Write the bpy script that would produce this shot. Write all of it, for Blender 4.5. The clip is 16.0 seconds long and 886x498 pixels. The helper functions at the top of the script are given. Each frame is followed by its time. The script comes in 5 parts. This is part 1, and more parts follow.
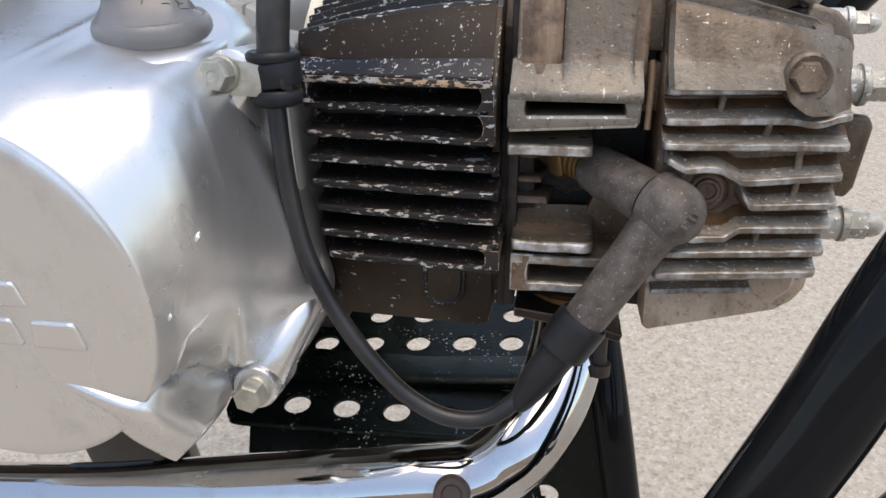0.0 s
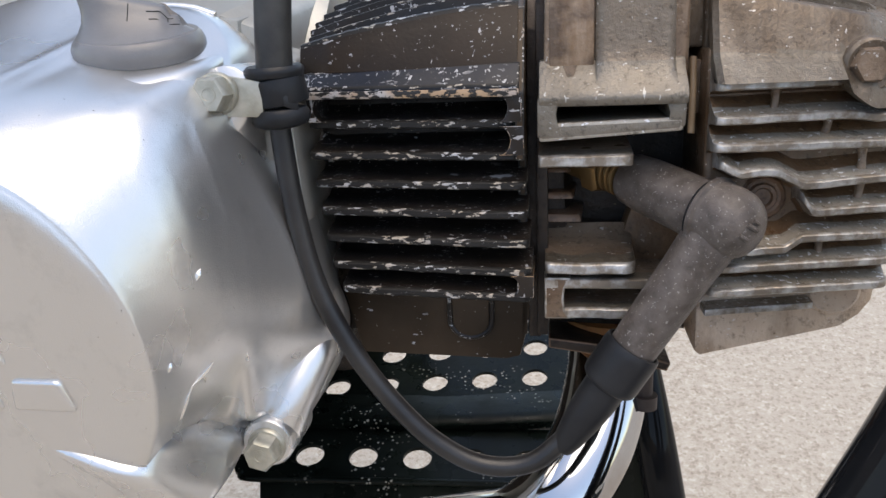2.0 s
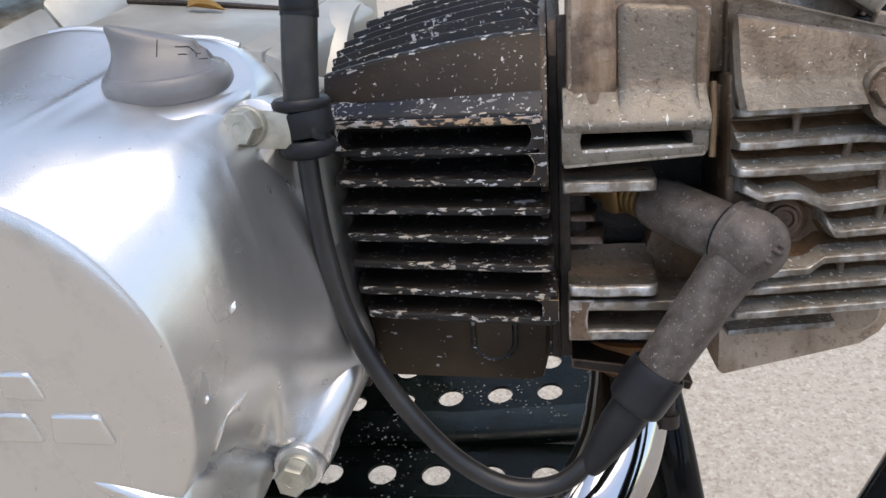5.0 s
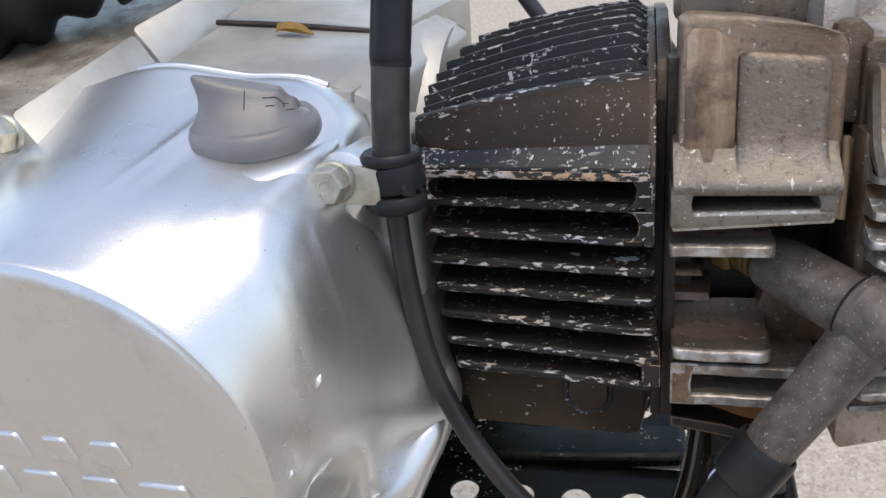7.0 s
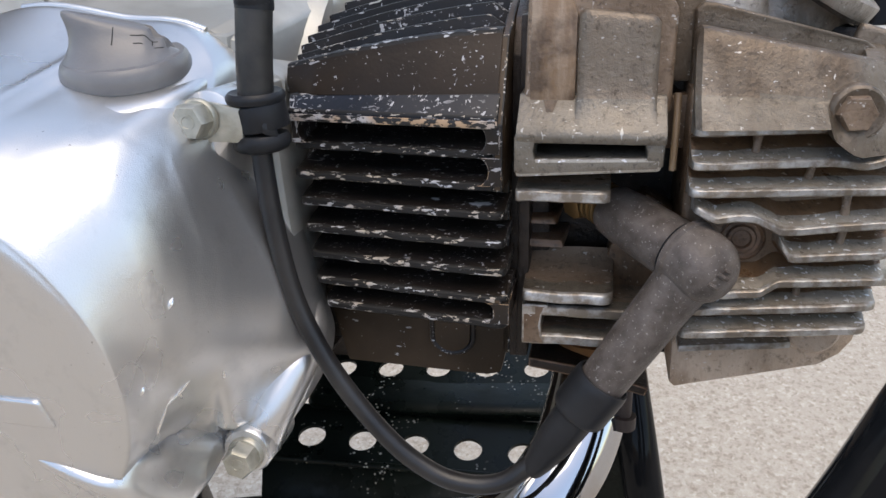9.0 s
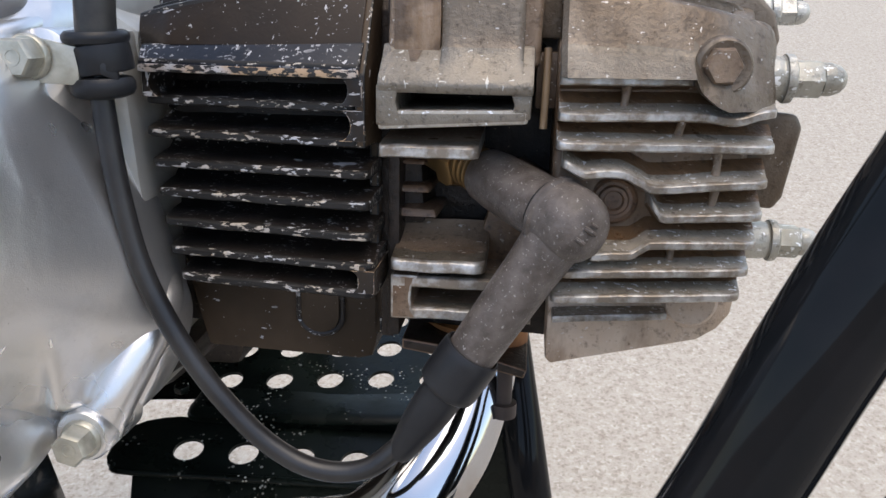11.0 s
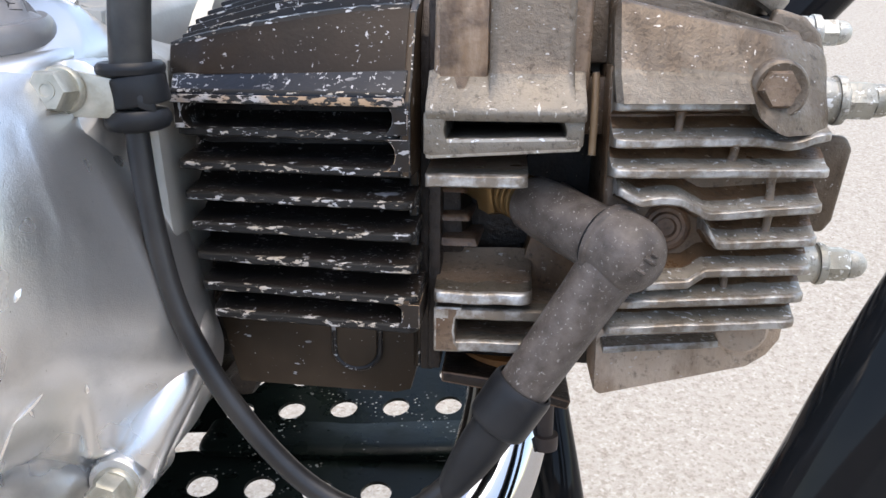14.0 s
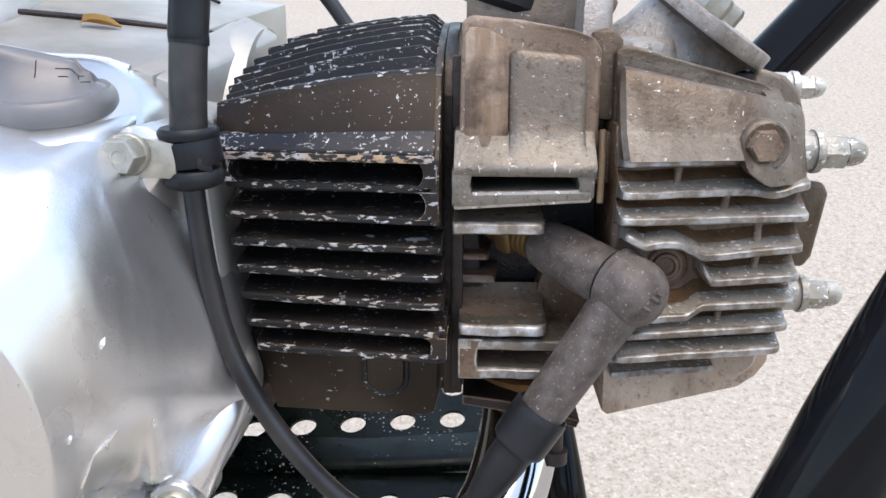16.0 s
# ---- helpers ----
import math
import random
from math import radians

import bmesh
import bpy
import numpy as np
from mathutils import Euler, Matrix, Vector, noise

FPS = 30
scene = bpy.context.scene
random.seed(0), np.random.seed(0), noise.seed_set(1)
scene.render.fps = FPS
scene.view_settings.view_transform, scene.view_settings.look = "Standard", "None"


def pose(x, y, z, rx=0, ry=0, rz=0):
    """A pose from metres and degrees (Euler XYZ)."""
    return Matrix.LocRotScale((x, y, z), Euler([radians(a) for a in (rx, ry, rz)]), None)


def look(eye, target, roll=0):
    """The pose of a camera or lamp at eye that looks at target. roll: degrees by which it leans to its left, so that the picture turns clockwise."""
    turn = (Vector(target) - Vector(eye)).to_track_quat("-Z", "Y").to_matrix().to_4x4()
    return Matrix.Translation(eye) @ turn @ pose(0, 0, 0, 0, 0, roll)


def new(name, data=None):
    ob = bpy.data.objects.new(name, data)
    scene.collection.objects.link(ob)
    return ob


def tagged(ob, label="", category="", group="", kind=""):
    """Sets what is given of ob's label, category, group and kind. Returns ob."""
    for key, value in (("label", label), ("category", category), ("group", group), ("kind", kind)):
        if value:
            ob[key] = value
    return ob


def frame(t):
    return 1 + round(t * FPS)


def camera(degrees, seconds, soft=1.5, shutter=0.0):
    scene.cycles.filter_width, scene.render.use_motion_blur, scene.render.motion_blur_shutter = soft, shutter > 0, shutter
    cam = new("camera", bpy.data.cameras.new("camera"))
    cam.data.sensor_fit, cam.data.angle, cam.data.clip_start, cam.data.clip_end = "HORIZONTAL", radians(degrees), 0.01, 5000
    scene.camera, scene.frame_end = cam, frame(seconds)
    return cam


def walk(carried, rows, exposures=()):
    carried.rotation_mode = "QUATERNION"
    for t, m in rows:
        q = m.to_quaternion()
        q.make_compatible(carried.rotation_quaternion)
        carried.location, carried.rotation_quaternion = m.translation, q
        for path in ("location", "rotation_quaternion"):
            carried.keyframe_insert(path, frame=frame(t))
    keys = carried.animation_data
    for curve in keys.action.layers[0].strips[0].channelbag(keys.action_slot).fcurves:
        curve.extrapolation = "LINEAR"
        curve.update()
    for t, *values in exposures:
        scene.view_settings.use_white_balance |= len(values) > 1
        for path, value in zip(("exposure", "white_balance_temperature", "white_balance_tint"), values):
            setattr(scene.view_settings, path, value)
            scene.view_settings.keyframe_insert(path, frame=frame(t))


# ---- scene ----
# the motorcycle leans on its side stand, away from the camera
BIKE = pose(0, 0, 0, -14)
cam = camera(58.29, 16.0)
# seconds, the eye, and the camera's yaw, pitch and roll in degrees
PATH = [
    (0, 0.0318, -0.2225, 0.4552, 8.43, -18.02, 0.49),
    (0.5, 0.0061, -0.2203, 0.4269, 8.40, -17.65, -1.95),
    (1, 0.0099, -0.2179, 0.4228, 8.51, -17.02, -3.20),
    (1.5, 0.0174, -0.2232, 0.4274, 8.37, -16.47, -2.85),
    (2, 0.0211, -0.2034, 0.4463, 8.13, -15.34, -2.27),
    (2.5, 0.0192, -0.2058, 0.4465, 8.18, -14.87, -1.89),
    (3, 0.0154, -0.2058, 0.4442, 8.29, -14.53, -1.89),
    (3.5, 0.0144, -0.2032, 0.4454, 8.40, -13.97, -2.07),
    (3.7, 0.0157, -0.2053, 0.4458, 8.24, -13.86, -2.03),
    (5.8, 0.0147, -0.2024, 0.4624, 9.13, -15.58, -4.49),
    (6, 0.0153, -0.1954, 0.4677, 9.51, -15.58, -4.91),
    (6.5, 0.0122, -0.2029, 0.4716, 9.45, -15.86, -6.68),
    (7, 0.0110, -0.1887, 0.4729, 14.53, -17.73, -3.68),
    (7.5, 0.0126, -0.1976, 0.4754, 14.20, -19.97, -2.71),
    (8, 0.0134, -0.1952, 0.4726, 13.78, -19.75, -2.55),
    (8.5, 0.0180, -0.2009, 0.4671, 12.56, -19.50, -2.09),
    (9, 0.0372, -0.1969, 0.4656, 11.44, -19.10, -1.01),
    (9.5, 0.0412, -0.1992, 0.4682, 10.45, -18.68, -0.22),
    (10, 0.0448, -0.1934, 0.4594, 9.06, -15.71, 0.62),
    (10.2, 0.0549, -0.1903, 0.4471, 7.95, -15.62, 1.03),
    (12.3, 0.0371, -0.1857, 0.4391, 5.07, -14.82, 0.84),
    (12.5, 0.0355, -0.1830, 0.4387, 5.05, -14.65, 0.69),
    (13, 0.0370, -0.1806, 0.4426, 4.75, -14.36, 0.66),
    (13.5, 0.0366, -0.1804, 0.4432, 4.57, -14.37, 0.62),
    (14, 0.0352, -0.1838, 0.4437, 4.45, -14.37, 0.45),
    (14.5, 0.0367, -0.1848, 0.4456, 4.14, -14.16, 0.43),
    (15, 0.0361, -0.1888, 0.4449, 3.86, -14.07, 0.29),
    (15.5, 0.0335, -0.1921, 0.4479, 3.55, -14.02, 0.17),
    (16, 0.0244, -0.2021, 0.4578, 2.70, -14.18, 0.09),
]
# the clip brightens once the bright cover leaves the view
EXPOSURES = [(0, 1.34, 7700, 10), (1.5, 1.36, 7650, 10), (3.7, 1.38, 7450, 10), (6, 1.28, 7500, 10), (10.2, 1.31, 7450, 10), (12.3, 1.74, 7200, 10), (16, 1.75, 7200, 10)]
walk(cam, [(t, BIKE @ pose(x, y, z, 0, 0, yaw) @ pose(0, 0, 0, 90 + pitch) @ pose(0, 0, 0, 0, 0, roll)) for t, x, y, z, yaw, pitch, roll in PATH], EXPOSURES)

# ---- light ----
world = bpy.data.worlds.new("sky")
scene.world = world
world.use_nodes = True
wn, wl = world.node_tree.nodes, world.node_tree.links
sky = wn.new("ShaderNodeTexSky")
sky.sky_type, sky.sun_disc = "NISHITA", False
sky.sun_elevation, sky.sun_rotation = radians(79), radians(127)
sky.air_density, sky.dust_density, sky.ozone_density = 0.95, 1.5, 0.8
wl.new(sky.outputs[0], wn["Background"].inputs[0])
wn["Background"].inputs[1].default_value = 0.15
sun = new("sun", bpy.data.lights.new("sun", "SUN"))
sun.data.energy, sun.data.angle, sun.data.color = 0.6, radians(60), (1.0, 0.94, 0.87)
sun.matrix_world = look((0.15, -0.11, 0.98), (0, 0, 0))


# ---- materials ----
def material(name, color, rough=0.5, metal=0.0, coat=0.0):
    m = bpy.data.materials.new(name)
    m.use_nodes = True
    b = m.node_tree.nodes["Principled BSDF"]
    b.inputs["Base Color"].default_value = (*color, 1)
    b.inputs["Roughness"].default_value = rough
    b.inputs["Metallic"].default_value = metal
    b.inputs["Coat Weight"].default_value = coat
    return m


def node(m, kind, **inputs):
    n = m.node_tree.nodes.new("ShaderNode" + kind)
    for key, value in inputs.items():
        n.inputs[key.replace("_", " ")].default_value = value
    return n


def link(m, a, b):
    m.node_tree.links.new(a, b)


def coords(m, stretch=(1, 1, 1)):
    """Object coordinates, stretched."""
    t, p = node(m, "TexCoord"), node(m, "Mapping")
    p.inputs["Scale"].default_value = stretch
    link(m, t.outputs["Object"], p.inputs["Vector"])
    return p.outputs["Vector"]


def noise_of(m, at, scale, detail=4.0, rough=0.55):
    n = node(m, "TexNoise", Scale=scale, Detail=detail, Roughness=rough)
    link(m, at, n.inputs["Vector"])
    return n.outputs["Fac"]


def ramp(m, fac, *stops):
    """A colour ramp: stops of (place, colour or grey)."""
    r = node(m, "ValToRGB")
    e = r.color_ramp.elements
    while len(e) < len(stops):
        e.new(0.5)
    for k, (place, c) in enumerate(stops):
        e[k].position = place
        e[k].color = (*c, 1) if isinstance(c, tuple) else (c, c, c, 1)
    link(m, fac, r.inputs["Fac"])
    return r.outputs["Color"]


def mix(m, fac, a, b):
    x = node(m, "Mix")
    x.data_type = "RGBA"
    for sock, v in ((x.inputs["Factor"], fac), (x.inputs["A"], a), (x.inputs["B"], b)):
        if sock.name == "Factor":
            sock = [s for s in x.inputs if s.name == "Factor" and s.type == "VALUE"][0]
        else:
            sock = [s for s in x.inputs if s.name == sock.name and s.type == "RGBA"][0]
        if isinstance(v, tuple):
            sock.default_value = (*v, 1)
        elif isinstance(v, float):
            sock.default_value = v
        else:
            link(m, v, sock)
    return [s for s in x.outputs if s.type == "RGBA"][0]


def bump(m, height, strength=0.3, distance=0.0005):
    b = node(m, "Bump", Strength=strength, Distance=distance)
    link(m, height, b.inputs["Height"])
    link(m, b.outputs["Normal"], m.node_tree.nodes["Principled BSDF"].inputs["Normal"])


def put(m, name, out):
    link(m, out, m.node_tree.nodes["Principled BSDF"].inputs[name])


def flecks_of(m, at, scale, stretch, low, high, turn=0.0):
    """Small chips of irregular size, 0 or 1."""
    p = node(m, "Mapping")
    p.inputs["Rotation"].default_value, p.inputs["Scale"].default_value = (0.0, turn, 0.0), stretch
    link(m, at, p.inputs["Vector"])
    return ramp(m, noise_of(m, p.outputs["Vector"], scale, 3, 0.6), (low, 0.0), (high, 1.0))


def calc(m, kind, a, b):
    x = node(m, "Math")
    x.operation, x.use_clamp = kind, True
    for k, v in enumerate((a, b)):
        if isinstance(v, float):
            x.inputs[k].default_value = v
        else:
            link(m, v, x.inputs[k])
    return x.outputs[0]


def silver_paint():
    m = material("silver_paint", (0.66, 0.67, 0.69), 0.28, 0.88, 0.35)
    m.node_tree.nodes["Principled BSDF"].inputs["Coat Roughness"].default_value = 0.22
    at = coords(m)
    base = mix(m, noise_of(m, at, 9, 2), (0.625, 0.62, 0.608), (0.68, 0.675, 0.663))
    nicks = flecks_of(m, at, 1000, (1.0, 1.0, 0.6), 0.725, 0.74, 0.5)
    grey = ramp(m, noise_of(m, at, 70, 5, 0.7), (0.55, 0.0), (0.78, 0.5))
    put(m, "Base Color", mix(m, nicks, mix(m, grey, base, (0.44, 0.445, 0.44)), (0.30, 0.29, 0.27)))
    put(m, "Roughness", ramp(m, noise_of(m, at, 30, 3), (0.3, 0.25), (0.7, 0.34)))
    bump(m, calc(m, "ADD", calc(m, "MULTIPLY", noise_of(m, at, 3000, 2), 0.15), calc(m, "MULTIPLY", noise_of(m, at, 60, 4), 0.8)), 0.35, 0.001)
    return m


def raw_case():
    m = material("cast_aluminium", (0.6, 0.59, 0.56), 0.5, 0.6)
    at = coords(m)
    put(m, "Base Color", mix(m, ramp(m, noise_of(m, at, 30, 5), (0.35, 0.0), (0.7, 1.0)), (0.31, 0.30, 0.265), (0.52, 0.515, 0.48)))
    bump(m, noise_of(m, at, 900, 3), 0.25, 0.0003)
    return m


def black_chipped(name, dark, brown, wear):
    """Matt enamel, browned by heat and flecked with bare metal."""
    m = material(name, dark, 0.42, 0.0)
    at = coords(m)
    base = mix(m, ramp(m, noise_of(m, at, 22, 4), (0.4, 0.0), (0.65, 1.0)), dark, brown)
    fine = flecks_of(m, at, 900, (0.75, 1.0, 1.0), 0.655 - wear, 0.675 - wear, 0.4)
    wide = flecks_of(m, at, 330, (0.5, 1.2, 1.2), 0.66 - wear, 0.675 - wear, 0.35)
    streak = flecks_of(m, at, 420, (1.6, 1.0, 0.45), 0.685 - wear, 0.70 - wear, 0.5)
    patch = flecks_of(m, at, 110, (0.8, 1.0, 1.0), 0.70, 0.715)
    some = ramp(m, noise_of(m, at, 60, 2), (0.42, 0.0), (0.56, 1.0))
    chips = calc(m, "ADD", calc(m, "MULTIPLY", calc(m, "ADD", fine, wide), some), calc(m, "ADD", streak, patch))
    bare = mix(m, noise_of(m, at, 200, 3), (0.24, 0.23, 0.23), (0.50, 0.50, 0.51))
    put(m, "Base Color", mix(m, chips, base, bare))
    put(m, "Roughness", ramp(m, noise_of(m, at, 90, 4), (0.3, 0.28), (0.7, 0.5)))
    bump(m, noise_of(m, at, 800, 4), 0.3, 0.0003)
    return m


def dirty_alloy(name, dark, light, flake, share):
    """Bare cast alloy under a film of baked oil and dust, flecked where it is rubbed."""
    m = material(name, light, 0.48, 0.42)
    at = coords(m)
    grime = mix(m, ramp(m, noise_of(m, at, 38, 5), (0.30, 0.0), (0.62, 1.0)), dark, light)
    grain = mix(m, ramp(m, noise_of(m, at, 430, 5, 0.75), (0.33, 0.7), (0.46, 0.0)), grime, tuple(c * 0.35 for c in dark))
    bright = calc(m, "ADD", flecks_of(m, at, 760, (0.55, 1.0, 1.0), share, share + 0.03, 0.3), flecks_of(m, at, 420, (1.5, 1.0, 0.5), share + 0.03, share + 0.05, 0.7))
    run = node(m, "Mapping")
    run.inputs["Scale"].default_value = (1.0, 0.7, 0.45)
    link(m, at, run.inputs["Vector"])
    stain = ramp(m, noise_of(m, run.outputs["Vector"], 46, 6, 0.62), (0.50, 0.0), (0.66, 0.75))
    oiled = mix(m, stain, grain, (dark[0] * 0.42, dark[1] * 0.36, dark[2] * 0.30))
    put(m, "Base Color", mix(m, bright, oiled, flake))
    put(m, "Roughness", ramp(m, noise_of(m, at, 120, 4), (0.3, 0.26), (0.7, 0.54)))
    lumps = calc(m, "ADD", calc(m, "MULTIPLY", noise_of(m, at, 260, 4, 0.6), 0.6), calc(m, "MULTIPLY", noise_of(m, at, 900, 4, 0.7), 0.4))
    bump(m, lumps, 0.62, 0.0011)
    return m


def oil_streaked():
    """Alloy down which oil has run and baked."""
    m = material("oil_streaked_alloy", (0.2, 0.13, 0.08), 0.45, 0.05)
    at, down = coords(m), coords(m, (1.0, 1.0, 0.16))
    run = ramp(m, noise_of(m, down, 210, 5, 0.6), (0.40, 0.0), (0.60, 1.0))
    blot = ramp(m, noise_of(m, at, 95, 4, 0.6), (0.44, 0.0), (0.60, 1.0))
    brown = mix(m, run, (0.20, 0.128, 0.075), (0.33, 0.25, 0.18))
    put(m, "Base Color", mix(m, calc(m, "MULTIPLY", blot, 0.8), brown, (0.055, 0.032, 0.018)))
    put(m, "Roughness", ramp(m, noise_of(m, at, 120, 4), (0.3, 0.3), (0.7, 0.55)))
    bump(m, noise_of(m, at, 400, 4, 0.6), 0.5, 0.0008)
    return m


def chipped_edge(share, tan=(0.40, 0.35, 0.29)):
    """Fin edges where the enamel is largely knocked off."""
    m = material("chipped_edge", (0.05, 0.045, 0.04), 0.5, 0.1)
    at = coords(m, (0.4, 1.0, 1.0))
    chips = ramp(m, noise_of(m, at, 800, 5, 0.62), (share, 0.0), (share + 0.025, 1.0))
    bare = mix(m, ramp(m, noise_of(m, coords(m), 70, 3), (0.42, 0.0), (0.58, 1.0)), tan, (0.42, 0.425, 0.44))
    put(m, "Base Color", mix(m, chips, (0.016, 0.015, 0.014), bare))
    bump(m, noise_of(m, at, 500, 4), 0.5, 0.0004)
    return m


def worn_edge():
    """Fin edges of alloy rubbed bright."""
    m = material("worn_alloy_edge", (0.5, 0.49, 0.48), 0.38, 0.6)
    at = coords(m)
    put(m, "Base Color", mix(m, ramp(m, noise_of(m, at, 190, 5, 0.65), (0.42, 0.0), (0.62, 1.0)), (0.235, 0.20, 0.162), (0.51, 0.50, 0.48)))
    bump(m, noise_of(m, at, 600, 4), 0.5, 0.0005)
    return m


def mud_specked():
    """Black paint on sheet steel, dusty and flecked with dried mud."""
    m = material("mud_specked_black", (0.01, 0.011, 0.01), 0.3)
    at = coords(m)
    film = mix(m, ramp(m, noise_of(m, at, 25, 5), (0.4, 0.0), (0.8, 1.0)), (0.003, 0.005, 0.004), (0.010, 0.014, 0.010))
    drops = node(m, "TexVoronoi", Scale=190.0, Randomness=1.0)
    link(m, at, drops.inputs["Vector"])
    dots = ramp(m, drops.outputs["Distance"], (0.10, 1.0), (0.16, 0.0))
    some = ramp(m, noise_of(m, at, 45, 3), (0.53, 0.0), (0.63, 1.0))
    small = node(m, "TexVoronoi", Scale=420.0, Randomness=1.0)
    link(m, at, small.inputs["Vector"])
    fine = ramp(m, small.outputs["Distance"], (0.16, 1.0), (0.24, 0.0))
    spots = calc(m, "MULTIPLY", calc(m, "ADD", dots, fine), some)
    put(m, "Base Color", mix(m, spots, film, (0.36, 0.35, 0.31)))
    put(m, "Roughness", ramp(m, noise_of(m, at, 60, 4), (0.35, 0.16), (0.7, 0.5)))
    bump(m, noise_of(m, at, 300, 4), 0.2, 0.0006)
    return m


def dusty(name, dark, light, rough, scale=60, strength=0.2):
    m = material(name, dark, rough)
    at = coords(m)
    put(m, "Base Color", mix(m, ramp(m, noise_of(m, at, scale, 5), (0.35, 0.0), (0.75, 1.0)), dark, light))
    bump(m, noise_of(m, at, 1500, 3), strength, 0.0002)
    return m


def ground_look():
    m = material("pale_concrete", (0.5, 0.46, 0.4), 0.9)
    at = coords(m)
    coarse = ramp(m, noise_of(m, at, 115, 9, 0.88), (0.36, (0.17, 0.135, 0.095)), (0.47, (0.345, 0.302, 0.245)), (0.56, (0.41, 0.37, 0.31)), (0.68, (0.48, 0.45, 0.395)))
    put(m, "Base Color", mix(m, ramp(m, noise_of(m, at, 5, 3), (0.3, 0.05), (0.7, 0.45)), coarse, (0.385, 0.345, 0.287)))
    # grit: single grains, lighter and darker than the rest
    grains = node(m, "TexVoronoi", Scale=380.0, Randomness=1.0)
    link(m, at, grains.inputs["Vector"])
    tone = node(m, "SeparateColor")
    link(m, grains.outputs["Color"], tone.inputs[0])
    was = m.node_tree.nodes["Principled BSDF"].inputs["Base Color"].links[0].from_socket
    dark = mix(m, ramp(m, tone.outputs[0], (0.08, 0.5), (0.22, 0.0)), was, (0.22, 0.18, 0.135))
    put(m, "Base Color", mix(m, ramp(m, tone.outputs[1], (0.82, 0.0), (0.95, 0.35)), dark, (0.56, 0.525, 0.46)))
    bump(m, calc(m, "ADD", calc(m, "MULTIPLY", grains.outputs["Distance"], 0.6), calc(m, "MULTIPLY", noise_of(m, at, 60, 5, 0.7), 0.4)), 0.35, 0.0015)
    return m


SILVER, CASE, BLACK = silver_paint(), raw_case(), black_chipped("chipped_black_enamel", (0.009, 0.008, 0.008), (0.022, 0.016, 0.012), 0.012)
BROWN = black_chipped("heat_browned_enamel", (0.017, 0.013, 0.010), (0.034, 0.024, 0.017), -0.01)
ALLOY = dirty_alloy("oily_brown_alloy", (0.12, 0.086, 0.056), (0.20, 0.163, 0.126), (0.46, 0.43, 0.395), 0.672)
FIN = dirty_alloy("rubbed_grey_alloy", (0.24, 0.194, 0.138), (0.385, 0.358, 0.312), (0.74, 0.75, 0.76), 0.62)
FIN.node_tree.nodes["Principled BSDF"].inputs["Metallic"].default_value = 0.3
# near-black for recesses and gaps: shade put into the colour, with baked oil
GRIME_SHADE = dirty_alloy("grime_and_shade_black", (0.012, 0.010, 0.009), (0.045, 0.032, 0.024), (0.16, 0.13, 0.10), 0.70)
TAN = dirty_alloy("heat_tanned_alloy", (0.42, 0.30, 0.205), (0.60, 0.49, 0.39), (0.6, 0.55, 0.5), 0.67)
# FIN's alloy toned down, as the ledges and the flare catch more light
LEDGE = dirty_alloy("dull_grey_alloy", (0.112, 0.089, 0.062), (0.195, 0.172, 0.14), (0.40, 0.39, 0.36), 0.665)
OILY = dirty_alloy("oil_stained_alloy", (0.055, 0.030, 0.017), (0.19, 0.115, 0.07), (0.4, 0.36, 0.32), 0.69)
FLANGE = black_chipped("dust_browned_enamel", (0.032, 0.022, 0.014), (0.07, 0.048, 0.031), -0.03)
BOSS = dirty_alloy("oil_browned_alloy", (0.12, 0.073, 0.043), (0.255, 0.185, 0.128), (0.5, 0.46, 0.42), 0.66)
# the blue in this base stands in for sky mirrored on the rail
RAIL = black_chipped("sky_tinted_black_enamel", (0.005, 0.007, 0.012), (0.009, 0.011, 0.017), 0.045)
STUD = dirty_alloy("stained_plated_steel", (0.30, 0.28, 0.22), (0.62, 0.61, 0.56), (0.8, 0.8, 0.78), 0.62)
CAKED = dirty_alloy("dust_caked_alloy", (0.17, 0.14, 0.105), (0.42, 0.39, 0.33), (0.5, 0.48, 0.44), 0.68)
STAIN = dirty_alloy("wet_baked_oil", (0.020, 0.013, 0.009), (0.10, 0.066, 0.042), (0.2, 0.16, 0.12), 0.74)
CAST = dirty_alloy("grey_sand_cast_alloy", (0.27, 0.235, 0.20), (0.46, 0.43, 0.39), (0.62, 0.61, 0.59), 0.69)
# oil brown, deepened and warmed for the shade between the flank fins
SOAKED = dirty_alloy("oil_soaked_brown", (0.075, 0.039, 0.018), (0.22, 0.13, 0.07), (0.45, 0.37, 0.29), 0.67)
STREAKED = oil_streaked()
BRONZE = dusty("bronzed_steel", (0.22, 0.15, 0.09), (0.34, 0.25, 0.16), 0.4)
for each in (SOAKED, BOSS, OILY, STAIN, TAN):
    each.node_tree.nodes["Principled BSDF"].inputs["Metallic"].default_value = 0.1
CHIPPED, TAN_CHIPPED, WORN = chipped_edge(0.57), chipped_edge(0.495, (0.40, 0.27, 0.165)), worn_edge()
RUBBER = dusty("black_rubber", (0.011, 0.012, 0.014), (0.026, 0.027, 0.029), 0.34)
CABLE = dusty("cable_sheath", (0.012, 0.012, 0.013), (0.032, 0.031, 0.03), 0.32)
CAP = dusty("dusty_grey_bakelite", (0.066, 0.054, 0.046), (0.152, 0.129, 0.114), 0.42, 210, 0.7)
nicks = ramp(CAP, noise_of(CAP, coords(CAP, (1.0, 0.6, 0.8)), 1700, 3), (0.645, 0.0), (0.67, 0.75))
was = CAP.node_tree.nodes["Principled BSDF"].inputs["Base Color"].links[0].from_socket
